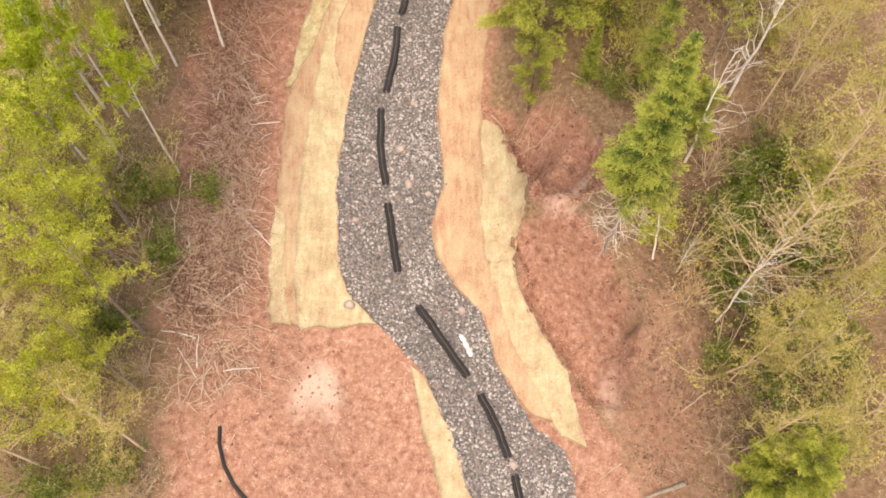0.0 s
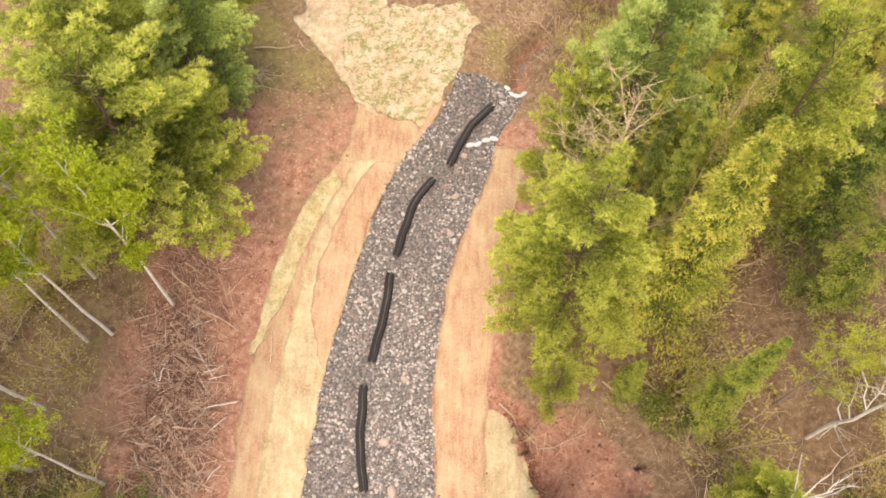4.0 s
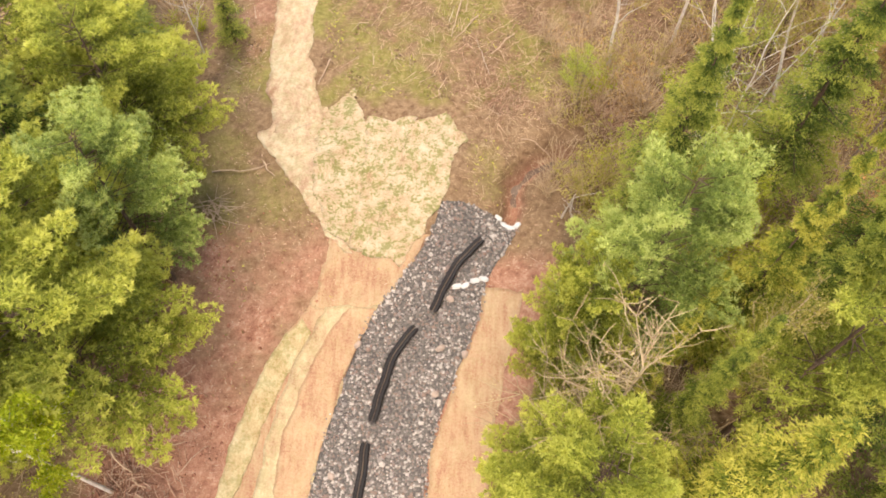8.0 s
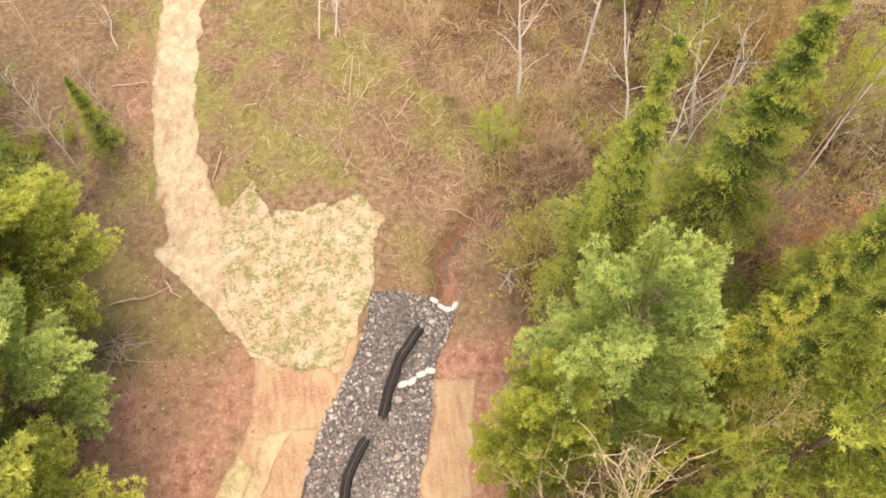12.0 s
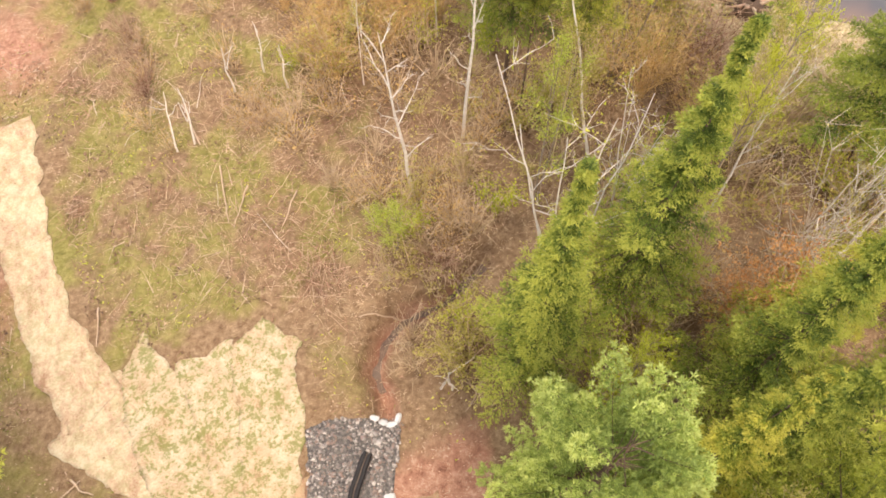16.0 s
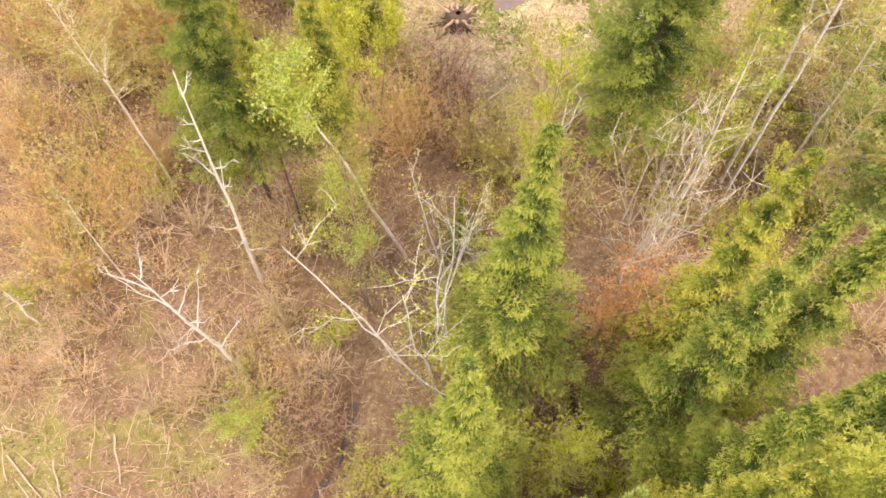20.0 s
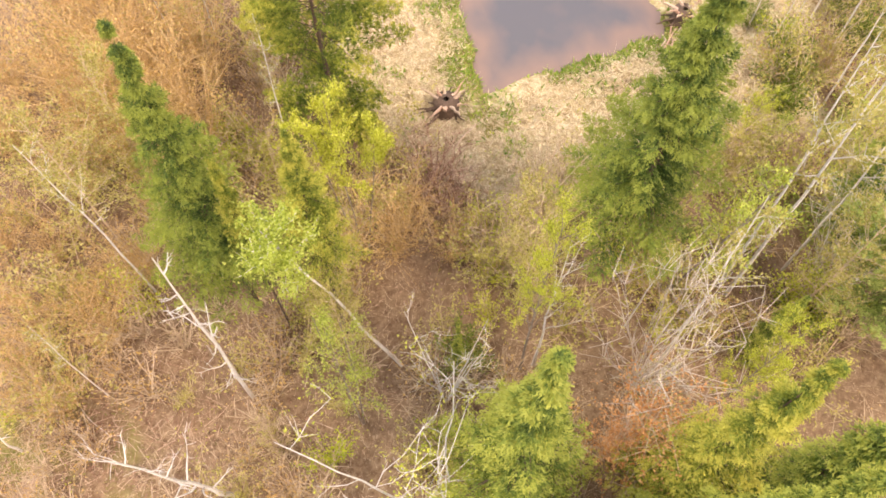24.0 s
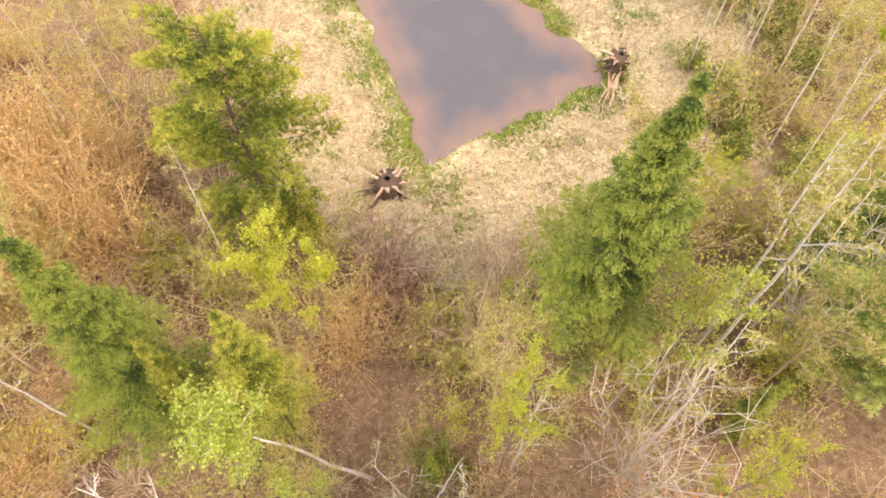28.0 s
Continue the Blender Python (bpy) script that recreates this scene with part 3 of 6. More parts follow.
def ruled(a, b, n, m, fray=0.05, seed=1.0):
    """Plan points between two edges, each a run of points, with ragged rims."""
    def run(e):
        e = np.asarray(e, float)
        s = np.concatenate([[0], np.cumsum(np.hypot(*np.diff(e, axis=0).T))])
        t = np.linspace(0, s[-1], n)
        return np.stack([np.interp(t, s, e[:, 0]), np.interp(t, s, e[:, 1])], -1)
    a, b = run(a), run(b)
    k = np.linspace(0, 1, m)[None, :, None]
    g = a[:, None] * (1 - k) + b[:, None] * k
    g[..., 0] += fray * ripple(g[..., 0], g[..., 1], 3.1, seed)
    g[..., 1] += fray * ripple(g[..., 0], g[..., 1], 2.7, seed + 3)
    return g


ys = np.arange(-8, 34.61, 0.2)
g = np.stack([np.stack([np.interp(ys, *GRAVEL_L) + (np.interp(ys, *GRAVEL_R) - np.interp(ys, *GRAVEL_L)) * k, ys], -1) for k in np.linspace(0, 1, 24)], 1)
channel = drape("gravel_channel", g, 0.015, GRAVEL, "grey crushed-stone bed lining a drainage channel", "channel", kind="structure")

rng = np.random.default_rng(5)
count = 30000
sx, sy = rng.uniform(-5, 9, count * 4), rng.uniform(-3, 34.6, count * 4)
ok = gravel_in(sx, sy) > -0.06
sx, sy = sx[ok][:count], sy[ok][:count]
size = 0.03 + 0.045 * rng.random(len(sx)) ** 3
bm = bmesh.new()
bmesh.ops.create_icosphere(bm, subdivisions=1, radius=1)
ico_v = np.array([v.co[:] for v in bm.verts])
ico_f = np.array([[v.index for v in f.verts] for f in bm.faces])
bm.free()


def boulders(rng, x, y, z, size, flat=0.6):
    n = len(x)
    V = ico_v[None] * rng.uniform(0.72, 1.25, (n, len(ico_v), 1))
    V = V * (size[:, None] * rng.uniform(0.7, 1.4, (n, 3)) * (1, 1, flat))[:, None]
    a = rng.uniform(0, 6.3, n)
    c, s = np.cos(a)[:, None], np.sin(a)[:, None]
    V = np.stack([V[..., 0] * c - V[..., 1] * s, V[..., 0] * s + V[..., 1] * c, V[..., 2]], -1)
    V += np.stack([x, y, z], -1)[:, None]
    F = ico_f[None] + (np.arange(n) * len(ico_v))[:, None, None]
    return V.reshape(-1, 3), F.reshape(-1, 3)


V, F = boulders(rng, sx, sy, height(sx, sy) + rough(sx, sy) + 0.02, size)
ob = part("crushed_stone", solid("crushed_stone", V, F), STONE, channel)
tagged(ob, "loose grey and pale angular stones", kind="stuff")

for x, y, s in ((-1.9, 19.6, 0.26), (-1.5, 17.9, 0.22), (-3.9, 12.4, 0.2), (0.3, 29.2, 0.17), (1.2, 29.0, 0.16), (-1.3, 21.9, 0.15), (-0.6, 17.4, 0.17), (0.6, 31.0, 0.15), (-3.2, 24.8, 0.14), (2.9, 6.0, 0.2), (0.9, 12.2, 0.15), (-2.6, 29.2, 0.15), (0.2, 27.6, 0.15), (-3.8, 16.2, 0.15)):
    V, F = boulders(rng, np.zeros(1), np.zeros(1), np.zeros(1), np.array([s]), 0.65)
    ob = part("stone", solid("stone", V, F), PALE_STONE)
    ob.matrix_basis = pose(x, y, ground_at(x, y) + s * 0.3, 0, 0, x * 90)
    tagged(ob, "pale rounded field stone lying on the gravel bed", "stone", "loose stones on the gravel")


# ---- straw blankets beside the channel ----
def xs(table, ys, off=0.0):
    return [(float(np.interp(y, *table)) + off, y) for y in ys]


steps_l = [11.6, 13, 14, 16, 18, 20, 22, 24, 26, 28, 29.5, 30.6]
mid_l = [(-5.6, 11.2), (-6.0, 13), (-6.05, 16), (-6.0, 19), (-5.8, 21), (-5.3, 25), (-5.0, 26.8), (-4.3, 28.8), (-3.6, 30.4)]
out_l = [(-7.0, 11.6), (-7.15, 14), (-7.25, 17), (-7.25, 20.5), (-6.95, 23.2), (-6.5, 26.3), (-5.5, 28.8), (-4.5, 30.4)]
BL = "erosion blankets beside the channel"
drape("straw_blanket", ruled(xs(GRAVEL_L, steps_l, -0.02), [(a - 0.3, b) for a, b in mid_l], 110, 12, 0.06, 1), 0.035, STRAW_PALE, "pale straw erosion blanket pegged along the gravel edge", "erosion blanket", BL)
drape("straw_blanket", ruled(mid_l, out_l, 110, 10, 0.06, 2), 0.03, STRAW_TAN, "tan straw erosion blanket streaked with red soil", "erosion blanket", BL)
drape("straw_blanket", ruled([(-6.85, 16.4), (-6.75, 14), (-6.3, 11.3)], [(-7.35, 16.6), (-7.4, 14), (-7.0, 11.2)], 40, 8, 0.06, 3), 0.04, STRAW_PALE, "short pale straw blanket end on red soil", "erosion blanket", BL)
drape("straw_blanket", ruled(xs(GRAVEL_L, [22, 24, 26, 28, 29.5, 30.5], -0.02), [(-4.5, 22.2), (-5.1, 24.2), (-4.95, 26), (-4.35, 28), (-3.75, 29.4), (-3.1, 30.4)], 70, 10, 0.05, 14), 0.048, STRAW_TAN, "tan straw blanket beside the upper gravel", "erosion blanket", BL)
drape("straw_blanket", ruled([(-6.95, 22.4), (-6.2, 24.4), (-5.7, 26), (-5.0, 28), (-4.3, 29.5)], [(-7.15, 22.3), (-6.85, 24.2), (-6.5, 26.3), (-5.5, 28.8), (-4.75, 29.9)], 60, 8, 0.05, 15), 0.05, STRAW_EDGE, "pale straw blanket edge with grass sprouting through", "erosion blanket", BL)
steps_r = [8.0, 9, 10, 11, 12, 13, 14, 15, 16, 18, 20, 22, 24, 26, 28, 30, 31.4]
mid_r = [(4.6, 7.6), (3.7, 9.3), (2.9, 11), (2.5, 12.6), (2.0, 14.2), (1.75, 16), (1.85, 18.5), (1.85, 21.6), (2.1, 24), (2.35, 27), (2.8, 29.2), (3.3, 31.3)]
drape("straw_blanket", ruled(xs(GRAVEL_R, steps_r, 0.04), mid_r, 130, 10, 0.06, 4), 0.035, STRAW_TAN, "tan straw erosion blanket along the gravel edge", "erosion blanket", BL)
drape("straw_blanket", ruled([(1.7, 14.2), (1.6, 16), (1.7, 18.5), (1.75, 20.9)], [(3.1, 14.3), (3.6, 16.2), (3.75, 18.2), (2.7, 20.7)], 50, 10, 0.07, 5), 0.025, STRAW_PALE, "pale straw blanket at the foot of the red bank", "erosion blanket", BL)
drape("straw_blanket", ruled([(4.9, 7.0), (3.6, 9.2), (2.8, 10.9), (2.35, 12.4), (1.9, 14.1)], [(5.85, 6.6), (5.2, 9.6), (4.4, 10.9), (3.3, 13.2), (3.0, 14.5)], 60, 8, 0.06, 6), 0.025, STRAW_PALE, "pale straw blanket sagging below the red bank", "erosion blanket", BL)
drape("straw_blanket", ruled(xs(GRAVEL_L, [2, 4.8, 7.1, 9.4], -0.02), [(1.0, 1.6), (0.0, 4.8), (-0.75, 7.2), (-1.3, 9.9)], 50, 6, 0.07, 7), 0.04, STRAW_PALE, "narrow pale straw strip beside the gravel", "erosion blanket", BL)
drape("straw_blanket", ruled(xs(GRAVEL_L, [30.3, 31.5, 32.5, 33.3], -0.02), [(-4.5, 30.3), (-4.3, 31.2), (-4.0, 32.2), (-3.9, 33.0)], 40, 14, 0.08, 13), 0.018, STRAW_TAN, "thin sandy straw blanket between bank and patch", "erosion blanket", BL)
drape("straw_blanket", ruled([(-1.3, 32.1), (-0.5, 33.4), (0.3, 34.9), (0.6, 36.9), (1.05, 37.3)], [(-2.6, 32.4), (-2.0, 34.5), (-1.5, 36.5), (-1.25, 38.3), (0.2, 38.75)], 60, 14, 0.1, 8), 0.042, STRAW_GREEN, "pale straw blanket with sprouting grass", "erosion blanket", "blankets on the seeded patch")
drape("straw_blanket", ruled([(-2.0, 32.5), (-1.4, 34.8), (-1.1, 37.0), (-1.15, 38.45)], [(-3.2, 32.5), (-3.0, 35), (-3.0, 37), (-3.05, 38.4)], 60, 12, 0.1, 9), 0.036, STRAW_GREEN, "sprouting straw blanket on the seeded patch", "erosion blanket", "blankets on the seeded patch")
drape("straw_blanket", ruled([(-2.7, 32.4), (-2.6, 35), (-2.8, 37.4), (-3.75, 40.15)], [(-4.1, 33.2), (-4.8, 35), (-5.0, 37), (-4.75, 39.2)], 60, 12, 0.1, 10), 0.03, STRAW_GREEN, "sprouting straw blanket with a pointed end", "erosion blanket", "blankets on the seeded patch")
drape("straw_blanket", ruled([(-3.0, 32.3), (-3.9, 34.6), (-4.4, 37), (-4.8, 39.3)], [(-3.7, 32.6), (-5.4, 34.9), (-7.35, 37.4), (-6.7, 38.3)], 60, 12, 0.1, 11), 0.024, STRAW_CREAM, "pale straw blanket along the patch edge", "erosion blanket", "blankets on the seeded patch")
drape("straw_blanket", ruled([(-4.75, 38.6), (-5.4, 40.2), (-5.75, 41.8), (-6.0, 44.8), (-5.75, 48), (-5.5, 51.2)], [(-6.6, 37.4), (-7.4, 40.2), (-7.6, 42.5), (-7.7, 45.4), (-7.6, 48), (-7.4, 51.1)], 100, 10, 0.09, 12), 0.03, STRAW_CREAM, "long narrow straw blanket laid through the clearing", "erosion blanket", "blankets on the seeded patch")


# ---- black sleeves laid as low dams ----
def sleeve(points):
    p = np.array(points, float)
    s = np.concatenate([[0], np.cumsum(np.hypot(*np.diff(p, axis=0).T))])
    t = np.linspace(0, s[-1], 40)
    k = np.linspace(0, 1, 40)
    q = np.stack([np.interp(t, s, p[:, 0]), np.interp(t, s, p[:, 1])], -1)
    for _ in range(12):
        q[1:-1] = (q[:-2] + q[1:-1] * 2 + q[2:]) / 4
    q[:, 0] += 0.015 * np.sin(k * 19)
    d = np.gradient(q, axis=0)
    d /= np.linalg.norm(d, axis=1)[:, None]
    side = np.stack([-d[:, 1], d[:, 0]], -1)
    base = height(q[:, 0], q[:, 1]) + rough(q[:, 0], q[:, 1])
    c = q[20]
    o = np.array([c[0], c[1], base[20]])
    ob = thing("filter_sleeve", pose(*o), "long black filter sleeve of two tubes lying on gravel", "filter sleeve", "black sleeves along the channel")
    r = 0.085 * (1 + 0.05 * np.sin(k * 140))
    r[0] = r[-1] = 0.05
    for sg in (-1, 1):
        w = np.concatenate([q + side * 0.088 * sg, (base + 0.12)[:, None]], 1) - o
        part("tube", solid("tube", *tubes([(w, r)], 8), True), BLACK, ob)
    w = np.concatenate([q, (base + 0.185)[:, None]], 1) - o
    part("seam", solid("seam", *tubes([(w, np.full(40, 0.022))], 5)), SEAM, ob, "pale seam between the tubes")
    return ob


for run in ([(3.9, 1.6), (3.3, 3.6), (2.95, 5.6)], [(2.7, 6.25), (2.3, 7.4), (1.6, 8.75)], [(1.1, 9.45), (0.0, 11.0), (-1.0, 12.4)], [(-1.9, 13.85), (-2.15, 15.4), (-2.4, 17.0)],
            [(-2.5, 17.85), (-2.8, 19.6), (-2.8, 21.6)], [(-2.6, 22.45), (-2.2, 24.4), (-2.1, 25.9)], [(-1.95, 26.6), (-1.55, 28.2), (-1.3, 29.0), (-0.6, 29.9)], [(-0.02, 30.5), (0.45, 31.6), (0.9, 32.4), (1.7, 33.2)]):
    sleeve(run)


def bag_row(points, size, label):
    ob = thing("sandbag_row", pose(points[0][0], points[0][1], ground_at(*points[0][:2])), label, "sandbags")
    for k, (x, y, a) in enumerate(points):
        bm = bmesh.new()
        bmesh.ops.create_icosphere(bm, subdivisions=3, radius=1)
        for v in bm.verts:
            v.co.x = 1.0 * np.sign(v.co.x) * abs(v.co.x) ** 0.7
            v.co *= 1 + 0.13 * float(ripple(v.co.x * 2 + k, v.co.y * 2 + v.co.z, 2.6, k * 1.7))
            v.co.x, v.co.y, v.co.z = v.co.x * size, v.co.y * size * 0.55, v.co.z * size * 0.34
        for f in bm.faces:
            f.smooth = True
        o = part("bag", bm, WHITE, ob)
        o.matrix_basis = pose(x - points[0][0], y - points[0][1], ground_at(x, y) - ground_at(*points[0][:2]) + size * 0.3, 0, 0, a)
    return ob


bag_row([(0.82, 31.45, 10), (1.14, 31.50, 40), (1.48, 31.68, 15), (1.8, 31.74, -15)], 0.19, "row of small white sandbags across the gravel")
bag_row([(2.28, 34.12, -40), (2.5, 33.88, -40), (2.72, 33.68, -15), (2.98, 33.78, 50)], 0.18, "row of white sandbags at the channel head")
bag_row([(0.9, 11.05, -58), (1.04, 10.76, -66), (1.2, 10.46, -60)], 0.2, "crumpled white plastic bag on gravel")


# ---- trees ----
def wander(rng, a, b, n, bend):
    t = np.linspace(0, 1, n)[:, None]
    p = np.asarray(a) * (1 - t) + np.asarray(b) * t
    w = np.cumsum(rng.normal(0, bend, (n, 3)), axis=0)
    return p + (w - w[-1] * t) * np.sin(np.pi * np.clip(t, 0, 0.75))


def spruce(seed, h, R, mat, name, label, droop=0.25, dense=1.0, bare=0.08, size=0.1, dead=0, taper=0.92):
    """A pointed conifer: whorls of drooping boughs with side sprays that shorten evenly to a spire."""
    rng = np.random.default_rng(seed)
    ob = thing(name, pose(0, 0, 0), label, "tree")
    tr = np.array([(0, 0, -0.3), (0, 0, h * 0.3), (0, 0, h * 0.6), (0, 0, h * 0.97)])
    stem_ob = part("trunk", solid("trunk", *tubes([(tr, [0.011 * h, 0.008 * h, 0.004 * h, 0.006] if not dead else [0.008 * h, 0.006 * h, 0.004 * h, 0.006])], 7), True), BARK_GREY if dead else BARK_BROWN, ob)
    levels = int(h * 2.5)
    at, go, lit_age, limbs = [], [], [], []
    for k in range(levels):
        f = bare + (1 - bare) * (k + rng.random()) / levels
        r = R * ((1 - f) / (1 - bare)) ** taper * (0.6 + 0.4 * min(1, (f - bare + 0.1) / 0.16)) + 0.06
        outer = 5 if f < 0.7 else 7
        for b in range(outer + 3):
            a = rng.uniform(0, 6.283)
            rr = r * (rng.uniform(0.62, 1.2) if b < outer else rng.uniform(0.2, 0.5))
            z = f * h + (0 if b < outer else 0.12)
            u, v = np.array([np.cos(a), np.sin(a), 0]), np.array([-np.sin(a), np.cos(a), 0])
            bough = rng.normal(0, 0.2)
            count = int(5 + 7.0 * rr)
            s = (np.arange(count) + rng.random(count)) / count
            s = 0.04 + 0.96 * s
            sg = np.where(np.arange(count) % 2, 1.0, -1.0)
            sg[-1] = 0
            ln = 0.42 * rr * (1.05 - s) + 0.05 + 0.08 * min(1, rr)
            o = u * (s * rr)[:, None]
            o[:, 2] += z - droop * rr * s + 0.55 * droop * rr * s ** 3
            d = u * 0.75 + v * (sg * 0.8)[:, None] + np.array([0, 0, -0.16]) + rng.normal(0, 0.12, (count, 3))
            n = int(12.5 * dense)
            t = rng.random((count, n))
            P = o[:, None] + d[:, None] * (ln[:, None] * t)[..., None] + rng.normal(0, 0.04, (count, n, 3))
            at.append(P.reshape(-1, 3))
            go.append(np.repeat(d, n, 0))
            # Shade painted into the tone of inner boughs; tips lighter, partly new growth.
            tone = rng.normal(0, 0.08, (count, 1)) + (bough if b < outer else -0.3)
            lit_age.append((0.6 * t + 0.5 * s[:, None] ** 2 + tone).ravel() * 1.15 - 0.16)
            if rr > 0.9 and b < outer:
                limbs.append((np.array([(0, 0, z - 0.05), u * rr * 0.5 + (0, 0, z - droop * rr * 0.5 - 0.05), u * rr * 0.8 + (0, 0, z - droop * rr * 0.6 - 0.04)]), [0.02, 0.014, 0.006]))
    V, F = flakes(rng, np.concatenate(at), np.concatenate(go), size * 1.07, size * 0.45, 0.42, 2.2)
    part("crown", needles("crown", V, F, np.concatenate(lit_age)), mat, ob)
    tagged(part("branchwork", solid("branchwork", *tubes(limbs, 3)), BARK_BROWN, ob), kind="stuff")
    if dead:
        for k in range(dead):
            a, z, ln = rng.uniform(0, 6.283), h * rng.uniform(0.12, bare), rng.uniform(0.5, 1.0) * R
            w = wander(rng, (0, 0, z), (np.cos(a) * ln, np.sin(a) * ln, z - 0.3 * ln), 4, 0.08)
            runs = [(w, [0.016, 0.012, 0.009, 0.005])]
            for q in range(7):
                p = w[rng.integers(1, 4)]
                runs.append((np.array([p, p + rng.normal(0, 0.22, 3)]), [0.008, 0.004]))
            part("dead_bough", solid("dead_bough", *tubes(runs, 3)), TWIG_PALE, stem_ob, "bare grey dead bough")
    return ob


def pine(seed, h, R, mat, name, label, low=0.25, sparse=1.0, dense=1.0, size=0.1):
    """A soft pine: tiers of level boughs, each a fan of branchlets set with tufts of needles, lighter at the tips."""
    rng = np.random.default_rng(seed)
    ob = thing(name, pose(0, 0, 0), label, "tree")
    tr = wander(rng, (0, 0, -0.3), (0.1, 0.1, h * 0.97), 6, 0.04)
    part("trunk", solid("trunk", *tubes([(tr, np.linspace(0.014 * h, 0.01, 6))], 7), True), BARK_BROWN, ob)
    at, go, lit_age, limbs = [], [], [], []
    tiers = int(h * 1.5)
    for k in range(tiers):
        f = low + (1 - low) * (k + rng.random() * 0.5) / tiers
        prof = np.sin(np.pi * min(1, 0.12 + 0.88 * ((1 - f) / (1 - low)) ** 0.8) * 0.6) ** 0.9
        for b in range(5 if f < 0.85 else 4):
            if rng.random() > sparse:
                continue
            a = rng.uniform(0, 6.283)
            rr = R * prof * rng.uniform(0.6, 1.12) + 0.15
            u, v = np.array([np.cos(a), np.sin(a), 0]), np.array([-np.sin(a), np.cos(a), 0])
            rise = -0.05 + 0.5 * f ** 2
            z0 = f * h + rng.normal(0, 0.08)
            limbs.append((np.array([(0, 0, z0 - 0.1), u * rr * 0.5 + (0, 0, z0 + rr * rise * 0.35 - 0.06), u * rr * 0.95 + (0, 0, z0 + rr * rise - 0.04)]), [0.02, 0.012, 0.004]))
            shade = rng.uniform(-0.15, 0.14)
            m = int(5 + 6.5 * rr)
            s = 0.22 + 0.78 * (np.arange(m) + rng.random(m)) / m
            side = np.where(np.arange(m) % 2, 1.0, -1.0) * rng.uniform(0.5, 1.1, m)
            side[-1] = 0.0
            ln = 0.36 * rr * (1.12 - s) + 0.16
            o = u * (s * rr)[:, None]
            o[:, 2] += z0 + rr * rise * s ** 1.3
            d = u * 0.85 + v * side[:, None] + (0, 0, 0.1)
            d /= np.linalg.norm(d, axis=1)[:, None]
            q = 4
            w = (np.arange(q) + 0.7) / q
            c = o[:, None] + d[:, None] * (ln[:, None] * w)[..., None] + rng.normal(0, 0.05, (m, q, 3))
            n = int(15 * dense)
            way = rng.normal(0, 1, (m, q, n, 3)) * (1, 1, 0.6) + (0, 0, 0.35) + d[:, None, None] * 1.1
            way /= np.linalg.norm(way, axis=-1, keepdims=True) + 1e-9
            lift = rng.uniform(0.01, 0.09, (m, q, n, 1))
            at.append((c[:, :, None] + way * lift).reshape(-1, 3))
            go.append(way.reshape(-1, 3))
            # Light painted into the tone: upward and outer needles paler, bough bases darker.
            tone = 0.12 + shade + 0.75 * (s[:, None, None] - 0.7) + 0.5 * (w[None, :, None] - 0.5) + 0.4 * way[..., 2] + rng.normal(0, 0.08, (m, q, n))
            lit_age.append(tone.ravel())
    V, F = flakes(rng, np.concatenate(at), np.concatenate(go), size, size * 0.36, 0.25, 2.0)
    part("crown", needles("crown", V, F, np.concatenate(lit_age)), mat, ob)
    tagged(part("branchwork", solid("branchwork", *tubes(limbs, 3)), BARK_BROWN, ob), kind="stuff")
    return ob


